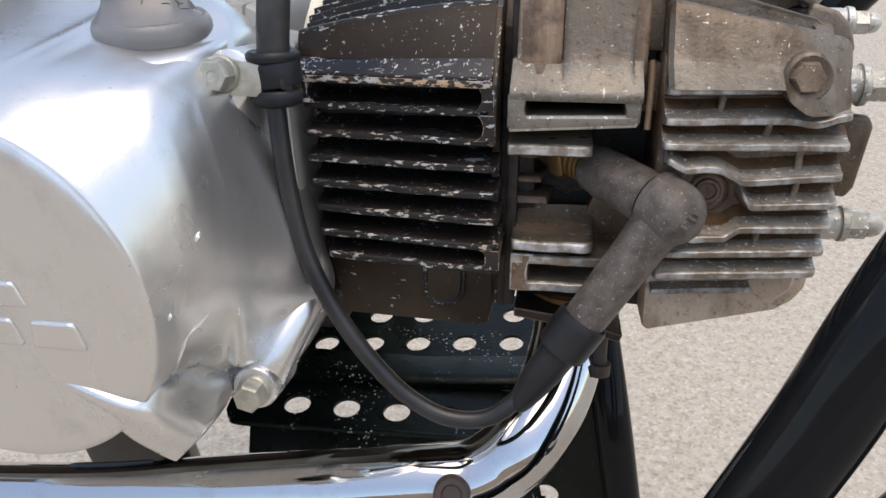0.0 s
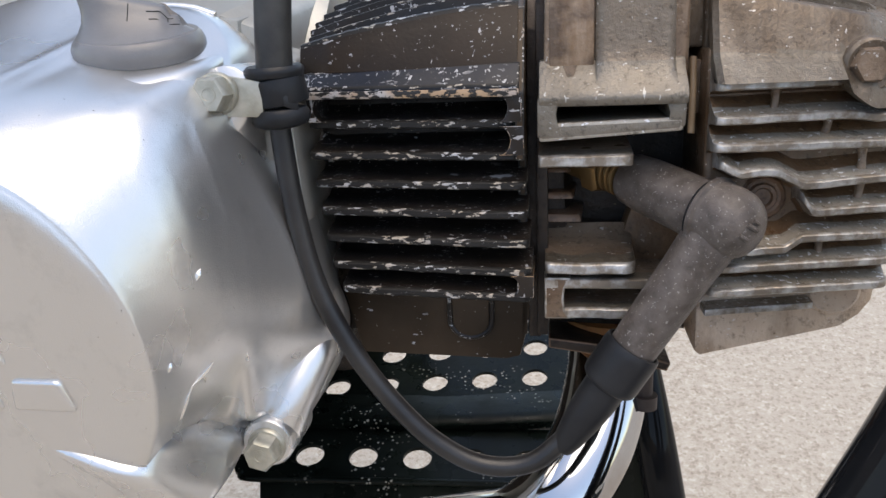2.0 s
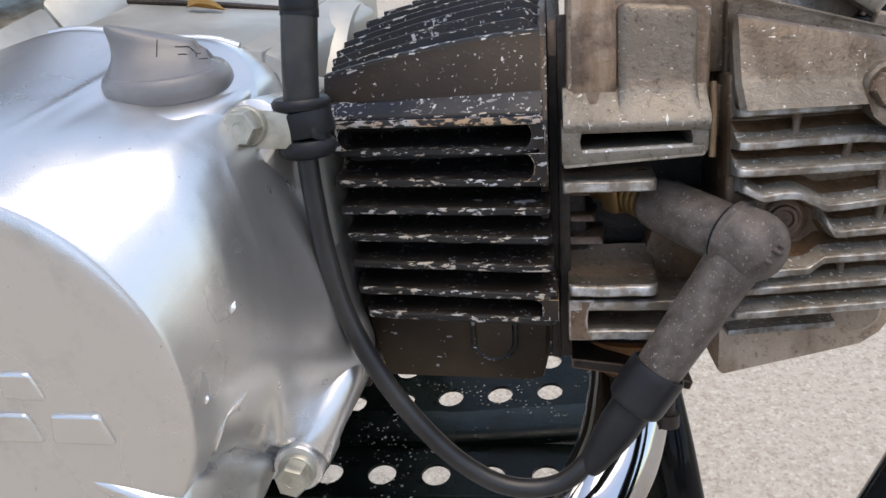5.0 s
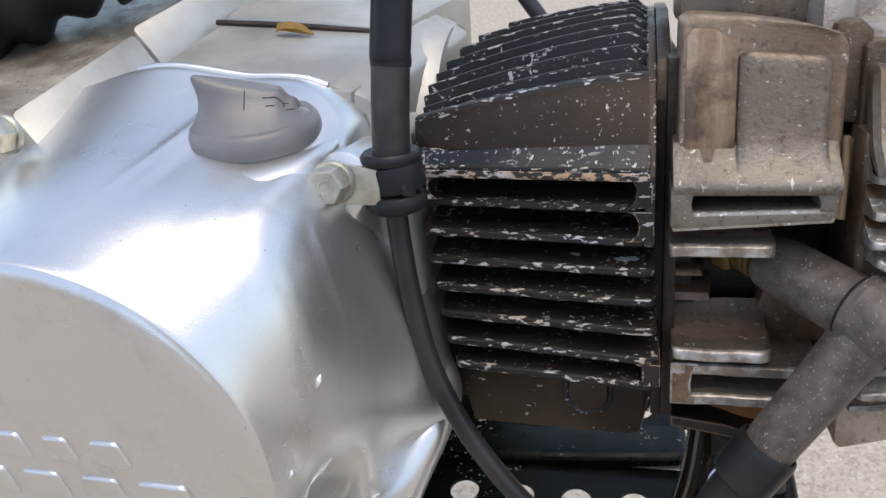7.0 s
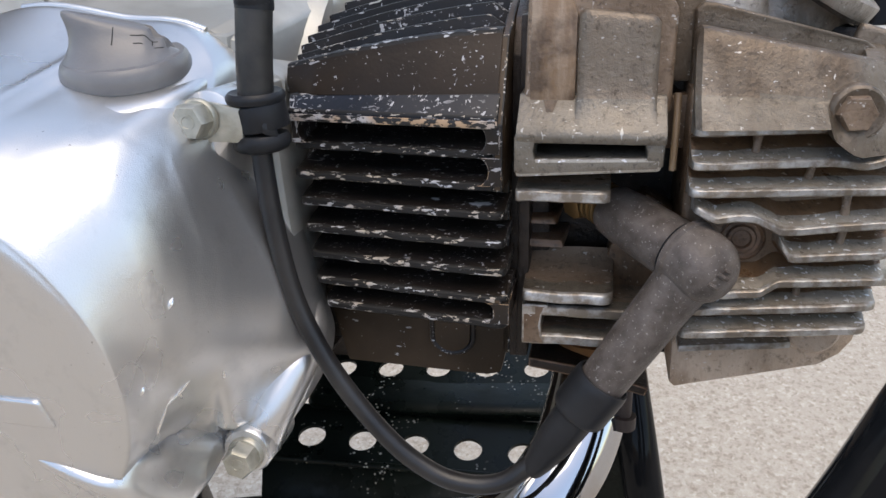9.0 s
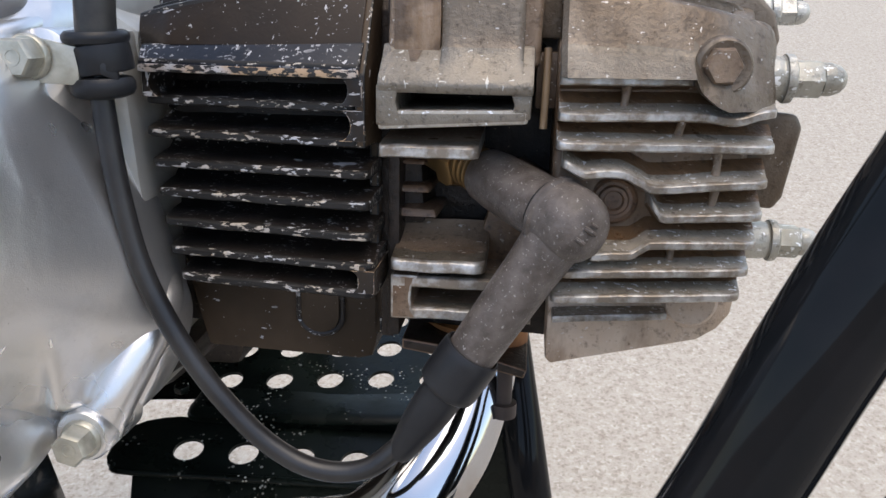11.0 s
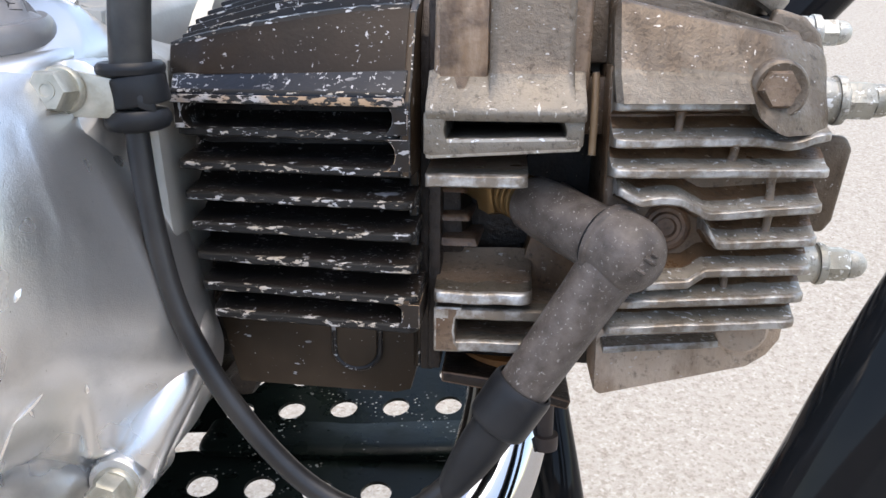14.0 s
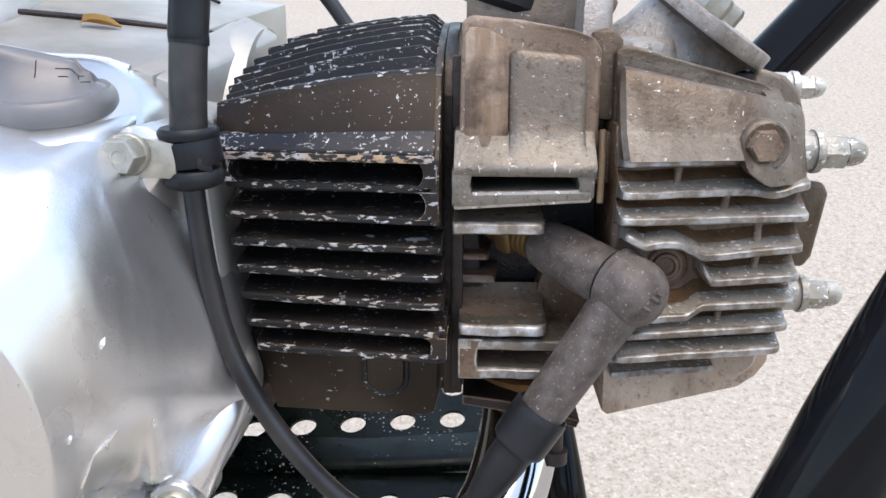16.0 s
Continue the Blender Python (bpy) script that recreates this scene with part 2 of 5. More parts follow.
put(CAP, "Base Color", mix(CAP, nicks, was, (0.30, 0.28, 0.26)))
KNOB = dusty("grey_plastic", (0.125, 0.125, 0.128), (0.185, 0.182, 0.182), 0.33)
GLOSS = dusty("gloss_black_paint", (0.007, 0.008, 0.009), (0.011, 0.011, 0.012), 0.06, 60, 0.02)
LEAF = dusty("dry_leaf", (0.30, 0.17, 0.04), (0.45, 0.28, 0.08), 0.6)
BAR = dusty("black_steel_paint", (0.008, 0.009, 0.009), (0.014, 0.014, 0.014), 0.16)
ZINC = dusty("dull_zinc", (0.34, 0.33, 0.275), (0.54, 0.52, 0.45), 0.42, 240)
ZINC.node_tree.nodes["Principled BSDF"].inputs["Metallic"].default_value = 0.7
BRASS = dusty("gold_passivated_steel", (0.24, 0.14, 0.06), (0.38, 0.26, 0.12), 0.4)
BRASS.node_tree.nodes["Principled BSDF"].inputs["Metallic"].default_value = 0.8
for each, level in ((BLACK, 0.3), (BROWN, 0.15), (CHIPPED, 0.3), (RUBBER, 0.2), (CABLE, 0.4), (GLOSS, 0.09), (RAIL, 0.3), (FLANGE, 0.15), (BAR, 0.3), (CAP, 0.3), (ALLOY, 0.4), (FIN, 0.4)):
    each.node_tree.nodes["Principled BSDF"].inputs["Specular IOR Level"].default_value = level
for each, level, gloss in ((GLOSS, 0.05, 0.04), (BAR, 0.6, 0.08), (BLACK, 0.05, 0.25)):
    each.node_tree.nodes["Principled BSDF"].inputs["Coat Weight"].default_value = level
    each.node_tree.nodes["Principled BSDF"].inputs["Coat Roughness"].default_value = gloss
CHROME = material("chrome", (0.72, 0.75, 0.80), 0.06, 1.0)
at = coords(CHROME)
put(CHROME, "Base Color", mix(CHROME, ramp(CHROME, noise_of(CHROME, at, 40, 5, 0.7), (0.54, 0.0), (0.76, 0.5)), (0.50, 0.51, 0.525), (0.30, 0.235, 0.18)))
put(CHROME, "Roughness", ramp(CHROME, noise_of(CHROME, at, 70, 5), (0.4, 0.035), (0.7, 0.10)))
bump(CHROME, noise_of(CHROME, coords(CHROME, (0.3, 1.0, 1.0)), 48, 2), 0.24, 0.0015)
RUST = dusty("brown_burnt_steel", (0.028, 0.019, 0.016), (0.075, 0.05, 0.04), 0.6)
MUDDY = mud_specked()
BARE = material("bare_scratched_metal", (0.85, 0.84, 0.82), 0.25, 0.9)
YELLOW = dusty("yellow_leaf", (0.45, 0.36, 0.04), (0.62, 0.50, 0.10), 0.6)
RUSTY = dusty("orange_rust", (0.20, 0.07, 0.02), (0.42, 0.18, 0.05), 0.7, 120)
SLEEVE = dusty("worn_cable_sleeve", (0.010, 0.010, 0.010), (0.042, 0.039, 0.035), 0.45, 130)
MUDDY.node_tree.nodes["Principled BSDF"].inputs["Specular IOR Level"].default_value = 0.14
STEEL = dusty("blued_steel", (0.13, 0.145, 0.16), (0.22, 0.235, 0.25), 0.35)
STEEL.node_tree.nodes["Principled BSDF"].inputs["Metallic"].default_value = 0.7
GROUND = ground_look()
PLASTER = dusty("pink_plaster", (0.56, 0.40, 0.28), (0.64, 0.47, 0.34), 0.9, 3, 0.4)


# ---- building helpers ----
def thing(name, label, category, group=""):
    """An empty on the leaning motorcycle that parents the parts of one thing."""
    ob = new(name)
    ob.empty_display_size = 0.02
    ob.matrix_world = BIKE
    return tagged(ob, label, category, group)


def part(name, bm, mat, parent, label="", smooth=40, edge=None, deep=None):
    """One mesh from a bmesh in millimetres, as a part of a thing. edge: a second material, for its bevels. The third
    material is for fin roots, dark with oil and shade.
    """
    bmesh.ops.recalc_face_normals(bm, faces=bm.faces)
    bm.transform(Matrix.Scale(0.001, 4))
    me = bpy.data.meshes.new(name)
    bm.to_mesh(me)
    bm.free()
    me.materials.append(mat)
    me.materials.append(edge or mat)
    me.materials.append(deep or mat)
    for p in me.polygons:
        p.use_smooth = True
    me.set_sharp_from_angle(angle=radians(smooth))
    ob = new(name, me)
    ob.parent = parent
    return tagged(ob, label)


def soften(bm, width, segments=2, edges=None):
    es = [e for e in (edges or bm.edges) if len(e.link_faces) == 2 and e.calc_face_angle(0) > 0.5]
    if es and width:
        bmesh.ops.bevel(bm, geom=es, offset=width, segments=segments, profile=0.6, affect="EDGES", clamp_overlap=True, material=1)


def slab(poly, low, high, axis="y", bev=0.8, bm=None, seg=2):
    """A polygon in the two other axes, given thickness along axis: low and high are numbers or functions of the corner."""
    own = bm is None
    b = bmesh.new()
    place = {"y": lambda a, c, d: (a, d, c), "z": lambda a, c, d: (a, c, d), "x": lambda a, c, d: (d, a, c)}[axis]
    f = lambda v, a, c: v(a, c) if callable(v) else v
    lo = [b.verts.new(place(a, c, f(low, a, c))) for a, c in poly]
    hi = [b.verts.new(place(a, c, f(high, a, c))) for a, c in poly]
    b.faces.new(lo)
    b.faces.new(hi)
    n = len(poly)
    for k in range(n):
        b.faces.new((lo[k], lo[(k + 1) % n], hi[(k + 1) % n], hi[k]))
    bmesh.ops.recalc_face_normals(b, faces=b.faces)
    soften(b, bev, seg)
    return b if own else absorb(bm, b)


def absorb(bm, other):
    me = bpy.data.meshes.new("scrap")
    other.to_mesh(me)
    other.free()
    bm.from_mesh(me)
    bpy.data.meshes.remove(me)
    return bm


def strip(xs, front, back, z, th, bev=0.7):
    """A plate that lies flat: at each x it reaches from front(x) to back, at the height z(x)."""
    b = bmesh.new()
    rows = []
    rnd = random.Random(round(z(xs[0]) * 7))
    for x in xs:
        y, h = front(x) + rnd.uniform(-0.22, 0.22), z(x) + rnd.uniform(-0.13, 0.13)
        rows.append([b.verts.new(p) for p in ((x, y, h - th / 2), (x, y, h + th / 2), (x, back, h + th / 2 + 0.4), (x, back, h - th / 2 - 0.4))])
    for p, q in zip(rows, rows[1:]):
        for k in range(4):
            b.faces.new((p[k], p[(k + 1) % 4], q[(k + 1) % 4], q[k])).material_index = 1 if k == 0 else 0
    b.faces.new(rows[0])
    b.faces.new(rows[-1])
    bmesh.ops.recalc_face_normals(b, faces=b.faces)
    soften(b, bev)
    return b


def cast_fin(l, r, front, root, z, th, step=1.3, nick=0.25, tilt=0.0, fillet=2.4, swell=0.3):
    """A cast cooling fin: from a rounded, knocked front edge at front(x) it thickens into a fillet at root(x). tilt: its rise towards the root."""
    b = bmesh.new()
    rnd = random.Random(round(l * 31 + z(l) * 7))
    xs = sorted({*span(l, r, step), l + 0.3, l + 0.7, r - 0.7, r - 0.3})
    rings, dent = [], 0.0
    for x in xs:
        dent = max(0.0, dent - 0.35) if rnd.random() < 0.93 else rnd.uniform(0.3, 1.0)
        wave = noise.noise((x * 0.22, z(x) * 0.9, 3.0))
        f = front(x) + nick * (0.9 * wave + rnd.uniform(-0.25, 0.25) + dent)
        h = z(x) + nick * 0.7 * noise.noise((x * 0.15, z(x), 9.0))
        t, k = th / 2, root(x)
        side = lambda w: ((k, t + w + fillet), (k - 1.2, t + w + fillet * 0.4), (k - 3.2, t + w * 0.72), (min(k - 3.6, f + 5.6 + 1.6 * noise.noise((x * 0.19, h, 5.0))), t + w * 0.55), (f + 1.3, t), (f + 0.45, t - 0.14), (f + 0.1, t - 0.5))
        ring = [(y, h + tilt * (y - f) + d) for y, d in side(swell)] + [(y, h + tilt * (y - f) - d) for y, d in reversed(side(0.3))]
        rings.append([b.verts.new((x, y, v)) for y, v in ring])
    n = len(rings[0])
    for p, q in zip(rings, rings[1:]):
        for k in range(n):
            # faces near the root go browner: oil, plus shade painted between the fins
            b.faces.new((p[k], p[(k + 1) % n], q[(k + 1) % n], q[k])).material_index = 1 if 4 <= k <= 8 else 0 if k in (3, 9) else 2
    for ring in (rings[0], rings[-1]):
        b.faces.new(ring).material_index = 1
    return b


def sheet(columns, thick):
    """A body of some thickness behind a grid of front points, given column by column."""
    b = bmesh.new()
    fronts = [[b.verts.new(p) for p in col] for col in columns]
    backs = [[b.verts.new((p[0], p[1] + thick, p[2])) for p in col] for col in columns]
    n, m = len(columns), len(columns[0])
    for grid in (fronts, backs):
        for i in range(n - 1):
            for j in range(m - 1):
                b.faces.new((grid[i][j], grid[i + 1][j], grid[i + 1][j + 1], grid[i][j + 1]))
    rim = [(i, 0) for i in range(n)] + [(n - 1, j) for j in range(1, m)] + [(i, m - 1) for i in range(n - 2, -1, -1)] + [(0, j) for j in range(m - 2, 0, -1)]
    for (i, j), (k, l) in zip(rim, rim[1:] + rim[:1]):
        b.faces.new((fronts[i][j], fronts[k][l], backs[k][l], backs[i][j]))
    return b


def rounded(front, l, r, cl, cr):
    """The front line of a plate, with its two corners rounded off."""
    def f(x):
        for d, c in ((x - l, cl), (r - x, cr)):
            if d < c:
                return front(x) + c - math.sqrt(max(0, c * c - (c - d) ** 2))
        return front(x)
    return f


def span(a, b, step=2.0):
    n = max(1, round((b - a) / step))
    return [a + (b - a) * k / n for k in range(n + 1)]


def hull(points, bev=0.0):
    """The convex body round some points."""
    b = bmesh.new()
    for p in points:
        b.verts.new(p)
    bmesh.ops.convex_hull(b, input=b.verts)
    bmesh.ops.delete(b, geom=[v for v in b.verts if not v.link_faces], context="VERTS")
    bmesh.ops.dissolve_limit(b, angle_limit=0.02, verts=b.verts, edges=b.edges)
    soften(b, bev)
    return b


def block(x0, x1, y0, y1, z0, z1, bev=0.8, bm=None):
    return slab([(x0, y0), (x1, y0), (x1, y1), (x0, y1)], z0, z1, "z", bev, bm)


def frame_of(d):
    d = Vector(d).normalized()
    a = d.orthogonal().normalized()
    return a, d.cross(a), d


def lathe(profile, at, along, sides=32, bm=None, start=0.0):
    """A turned body: profile of (radius, distance along the axis)."""
    b = bm or bmesh.new()
    u, v, d = frame_of(along)
    rings = []
    for r, h in profile:
        c = Vector(at) + d * h
        if r < 1e-6:
            rings.append([b.verts.new(c)])
        else:
            rings.append([b.verts.new(c + r * (math.cos(start + 2 * math.pi * k / sides) * u + math.sin(start + 2 * math.pi * k / sides) * v)) for k in range(sides)])
    for p, q in zip(rings, rings[1:]):
        for k in range(sides):
            j = (k + 1) % sides
            if len(p) == 1 and len(q) > 1:
                b.faces.new((p[0], q[j], q[k]))
            elif len(q) == 1 and len(p) > 1:
                b.faces.new((p[k], p[j], q[0]))
            elif len(p) > 1:
                b.faces.new((p[k], p[j], q[j], q[k]))
    for ring in (rings[0], rings[-1]):
        if len(ring) > 1:
            b.faces.new(ring)
    return b


def spline(points, steps=10):
    """A smooth curve through points."""
    p = [Vector(q) for q in points]
    p = [2 * p[0] - p[1], *p, 2 * p[-1] - p[-2]]
    out = []
    for k in range(1, len(p) - 2):
        a, b, c, d = p[k - 1 : k + 3]
        for s in range(steps):
            t = s / steps
            out.append(0.5 * (2 * b + (c - a) * t + (2 * a - 5 * b + 4 * c - d) * t * t + (3 * b - a - 3 * c + d) * t**3))
    return [*out, p[-2]]


def tube(points, radius, sides=20, steps=10, bm=None, smooth=True):
    """A round bar along a curve. radius: a number, or a function of the share of the way."""
    b = bm or bmesh.new()
    pts = spline(points, steps) if smooth else [Vector(q) for q in points]
    up = (pts[1] - pts[0]).orthogonal().normalized()
    rings = []
    for k, c in enumerate(pts):
        d = (pts[min(k + 1, len(pts) - 1)] - pts[max(k - 1, 0)]).normalized()
        up = (up - d * up.dot(d)).normalized()
        side = d.cross(up)
        r = radius(k / (len(pts) - 1)) if callable(radius) else radius
        rings.append([b.verts.new(c + r * (math.cos(2 * math.pi * j / sides) * up + math.sin(2 * math.pi * j / sides) * side)) for j in range(sides)])
    for p, q in zip(rings, rings[1:]):
        for k in range(sides):
            b.faces.new((p[k], p[(k + 1) % sides], q[(k + 1) % sides], q[k]))
    b.faces.new(rings[0])
    b.faces.new(rings[-1])
    return b


def hexagon(r, h, at, along, turn=0.0, bm=None, dome=0.25):
    """A hexagon head of height h, with a chamfered crown."""
    return lathe([(r, 0), (r, h * (1 - dome)), (r * 0.86, h), (0, h)], at, along, 6, bm, turn)


# ---- ground ----
def ground():
    bm = bmesh.new()
    bmesh.ops.create_grid(bm, x_segments=2, y_segments=2, size=30)
    me = bpy.data.meshes.new("ground")
    bm.to_mesh(me)
    bm.free()
    me.materials.append(GROUND)
    tagged(new("ground", me), "pale sandy concrete yard surface with fine grit", "ground", kind="structure")


ground()


def yard_wall(name, at, size):
    """A plastered wall of the yard."""
    bm = bmesh.new()
    bmesh.ops.create_cube(bm, size=1.0, matrix=Matrix.LocRotScale(at, None, size))
    me = bpy.data.meshes.new(name)
    bm.to_mesh(me)
    bm.free()
    me.materials.append(PLASTER)
    tagged(new(name, me), "brownish pink plastered yard wall", "wall", kind="structure")


# unseen, behind the camera: added for the warm band mirrored in chrome and paint
yard_wall("wall_south", (0, -8.6, 1.1), (40, 0.2, 2.2))


# ---- clutch cover ----
CX, CZ = -106.4, 383.3


def by_angle(table, a):
    """Round a full turn, a smooth value between those of a table of degrees."""
    keys = sorted(table)
    n = len(keys)
    a = (a - keys[0]) % 360 + keys[0]
    for i in range(n):
        x = [keys[(i + k) % n] + 360 * ((i + k) // n) for k in (-1, 0, 1, 2)]
        if x[1] <= a <= x[2]:
            y = [table[keys[(i + k) % n]] for k in (-1, 0, 1, 2)]
            h = x[2] - x[1]
            t = (a - x[1]) / h
            m0, m1 = (y[2] - y[0]) / (x[2] - x[0]) * h, (y[3] - y[1]) / (x[3] - x[1]) * h
            return (2 * t**3 - 3 * t**2 + 1) * y[1] + (t**3 - 2 * t**2 + t) * m0 + (3 * t**2 - 2 * t**3) * y[2] + (t**3 - t**2) * m1


OUTER = {12: 65, 27: 65, 37: 68, 44: 72, 52: 79, 62: 79.5, 77: 74.5, 96: 76.3, 110: 77, 125: 81, 150: 96, 181: 107, 212: 88, 238: 53, 257: 50, 274: 50, 291: 50.5, 303: 53, 313: 60, 322: 70, 333: 72, 348: 72, 358: 67.5}
BACK = {0: -19, 30: -23, 42: -21, 54: -8, 66: 1, 90: 2, 150: 2, 200: -10, 238: -34, 270: -38, 300: -36, 314: -24, 325: -13, 345: -12}
# depth of the skin 9 mm outside the round face, and how steeply it falls away from the face's edge
MIDDLE = {0: -46.5, 8: -50, 17: -52, 29: -53, 38: -52.5, 45: -51.5, 52: -50, 62: -49, 80: -48, 120: -48, 160: -50, 200: -50, 240: -48, 300: -42, 325: -31.5, 345: -36}
# radius of the crease between the slope round the face and the flank that falls to the rim
CREASE = {0: 56, 8: 57, 17: 58.2, 29: 62, 38: 65.4, 45: 67, 53: 66, 62: 62, 80: 57, 150: 56.6, 212: 56.6, 238: 50, 257: 48.8, 303: 50, 313: 52.5, 322: 54, 345: 54}
STEEP = {0: 0.6, 15: 0.8, 35: 0.9, 60: 0.9, 150: 0.9, 200: 0.7, 270: 0.6, 320: 0.38, 345: 0.4}
R0 = 47.6
face = lambda x, z: -64.0 - 0.03 * (x - CX) - 0.2 * (z - CZ)
FILLER, FILLER_AXIS = Vector((-76.5, -18, 443)), Vector((0.02, -0.19, 0.98)).normalized()


def swell(x, z):
    """Raised ridges of the casting (above the lower bolt, beside the filler) and the hollow in front of the filler."""
    out = 0.0
    for x0, z0, x1, z1, h0, h1, w0, w1 in ((-53.6, 355, -49.6, 379, 7.6, 0.3, 3.8, 1.4), (-98, 437, -88.5, 451, 0.0, 2.8, 1.0, 1.4), (-86, 442, -67, 439.6, -5.0, -7.0, 3.0, 4.0)):
        dx, dz = x1 - x0, z1 - z0
        q = ((x - x0) * dx + (z - z0) * dz) / (dx * dx + dz * dz)
        s = max(0.0, min(1.0, q))
        d = math.hypot(x - x0 - s * dx, z - z0 - s * dz)
        out += (h0 + (h1 - h0) * s) * math.exp(-((d / (w0 + (w1 - w0) * s)) ** 2))
    return out


def skin(a, r):
    """The depth of the cover's outer skin at an angle and radius from the middle of its face."""
    reach = max(0.0, min(3.0, r - R0 - 2.5, by_angle(OUTER, a) - r))
    return sum(bare_skin(a, r + reach * k) for k in (-1, -0.5, 0, 0.5, 1)) / 5 - (swell(CX + r * math.cos(radians(a)), CZ + r * math.sin(radians(a))) if r > R0 else 0.0)


def bare_skin(a, r):
    out, back, mid = by_angle(OUTER, a), by_angle(BACK, a), by_angle(MIDDLE, a)
    rm = min(by_angle(CREASE, a), out - 1.2)
    if r <= rm:
        u = max(0.0, (r - R0) / (rm - R0))
        edge = face(CX + r * math.cos(radians(a)), CZ + r * math.sin(radians(a)))
        return edge + (mid - edge) * u ** by_angle(STEEP, a) * (1 - math.exp(-u / 0.07)) / (1 - math.exp(-1 / 0.07))
    v = min(1.0, (r - rm) / (out - rm))
    return mid + (back - mid) * (v + 0.25 * v * (1 - v))


def cover_y(x, z):
    return skin(math.degrees(math.atan2(z - CZ, x - CX)), math.hypot(x - CX, z - CZ))


def clutch_cover():
    t = thing("clutch_cover", "silver-painted engine clutch cover with a raised round face", "engine cover")
    n = 360
    bm = bmesh.new()
    rings = []
    for step in (0.0, 0.012, 0.03, 0.06, 0.1, 0.16, 0.24, 0.33, 0.43, 0.54, 0.66, 0.78, 0.9, *(1.0 + k / 24 for k in range(25))):
        ring = []
        for k in range(n):
            a = 360 * k / n
            out = by_angle(OUTER, a)
            rm = min(by_angle(CREASE, a), out - 1.2)
            r = R0 + (rm - R0) * step if step <= 1 else rm + (out - rm) * (step - 1)
            ring.append(bm.verts.new((CX + r * math.cos(radians(a)), skin(a, r), CZ + r * math.sin(radians(a)))))
        rings.append(ring)
    # the face swells very slightly to its middle
    for r, swell in ((47.1, 0.42), (46.3, 0.85), (45, 1.28), (43.2, 1.58), (41, 1.75), (37, 1.9), (24, 2.2), (10, 2.3)):
        rings.insert(0, [bm.verts.new((CX + r * math.cos(2 * math.pi * k / n), face(CX + r * math.cos(2 * math.pi * k / n), CZ + r * math.sin(2 * math.pi * k / n)) - swell, CZ + r * math.sin(2 * math.pi * k / n))) for k in range(n)])
    bm.faces.new(rings[0])
    rear = []
    for k in range(n):
        a, r = 360 * k / n, by_angle(OUTER, 360 * k / n)
        rear.append(bm.verts.new((CX + r * math.cos(radians(a)), max(4, by_angle(BACK, a) + 2), CZ + r * math.sin(radians(a)))))
    rings.append(rear)
    for p, q in zip(rings, rings[1:]):
        for k in range(n):
            bm.faces.new((p[k], p[(k + 1) % n], q[(k + 1) % n], q[k]))
    part("cover_shell", bm, SILVER, t, smooth=60)
    # the rib that runs down from the face to the lug: upper foot, crest and lower foot of each section
    sections = (
        ((-96, -60.2, 366.6), (-96.2, -60.4, 366.2), (-96.6, -60.0, 365.6)),
        ((-82, -59.6, 365.2), (-83.6, -63.6, 361.6), (-86.6, -57.8, 355.8)),
        ((-71.5, -59.4, 362.0), (-73.8, -64.4, 358.2), (-79.6, -56.6, 349.6)),
        ((-64.4, -55.0, 359.8), (-67.2, -63.4, 355.6), (-74.4, -55.6, 343.8)),
        ((-62.0, -41.0, 355.6), (-62.4, -58.6, 349.5), (-70.6, -52.2, 338.2)),
        ((-60.8, -24.0, 353.6), (-58.6, -51.4, 343.6), (-67.0, -49.4, 334.0)),
        ((-59.6, -20.5, 351.6), (-57.8, -49.0, 342.6), (-66.4, -48.2, 333.4)),
        ((-58.6, -18.0, 349.3), (-57.8, -45.6, 342.0), (-66.2, -44.6, 333.4)),
    )
    lanes = [[spline([sec[k] for sec in sections], 5)[i] for i in range(5 * (len(sections) - 1) + 1)] for k in range(3)]
    cols = []
    for up, top, low in zip(*lanes):
        row = [up.lerp(top, q) for q in (0.0, 0.2, 0.4, 0.55)]
        for q in (0.0, 0.2, 0.4, 0.6, 0.8, 1.0):
            row.append(up.lerp(top, 0.66).lerp(top, q).lerp(top.lerp(low, 0.30 * q), q))
        row += [top.lerp(low, q) for q in (0.45, 0.62, 0.78, 0.9, 0.97)]
        row += [low + Vector((0, 0.8, 0.1)), low + Vector((0, 2.2, 0.8))]
        cols.append([tuple(p) for p in row])
    part("lug", sheet(cols, 9), SILVER, t, smooth=55)
    # bolt bosses at the rim
    part("bolt_boss", lathe([(7.0, 0), (6.8, 16), (6.2, 17), (0, 17)], (-51.5, -11, 346), (0, -1, 0), 36), SILVER, t)
    part("rim_bar", tube([(-51.6, -20.5, 345.5), (-47.8, -19.5, 353), (-44.0, -16.0, 360.2), (-40.6, -11.4, 367), (-39.6, -4.4, 373), (-43, 4, 378)], lambda q: 7.0 - 3.0 * q, 28, 8), SILVER, t)
    part("bolt_boss", hull([*((-55 + 7 * math.cos(a), y, 433.5 + 7 * math.sin(a)) for a in (k * math.pi / 8 for k in range(16)) for y in (-21, 0)), (-60, -27, 415), (-50, -8, 412)], 0.8), SILVER, t)
    # raised lettering, as plain bars
    for z0, z1, row in ((373.0, 380.8, ((-131.4, -121.4), (-119.8, -107.4), (-104.6, -92.6), (-90.8, -76.2))), (384.0, 391.0, ((-134, -125.6), (-123.6, -113.2), (-110.6, -101.4), (-99.0, -88.8)))):
        for x0, x1 in row:
            part("raised_bar", slab([(x0, z0), (x1, z0), (x1 - 2, z1), (x0 + 1.5, z1)], lambda a, c: face(a, c) - 3.15, lambda a, c: face(a, c) + 2.0, "y", 1.5, seg=5), SILVER, t)
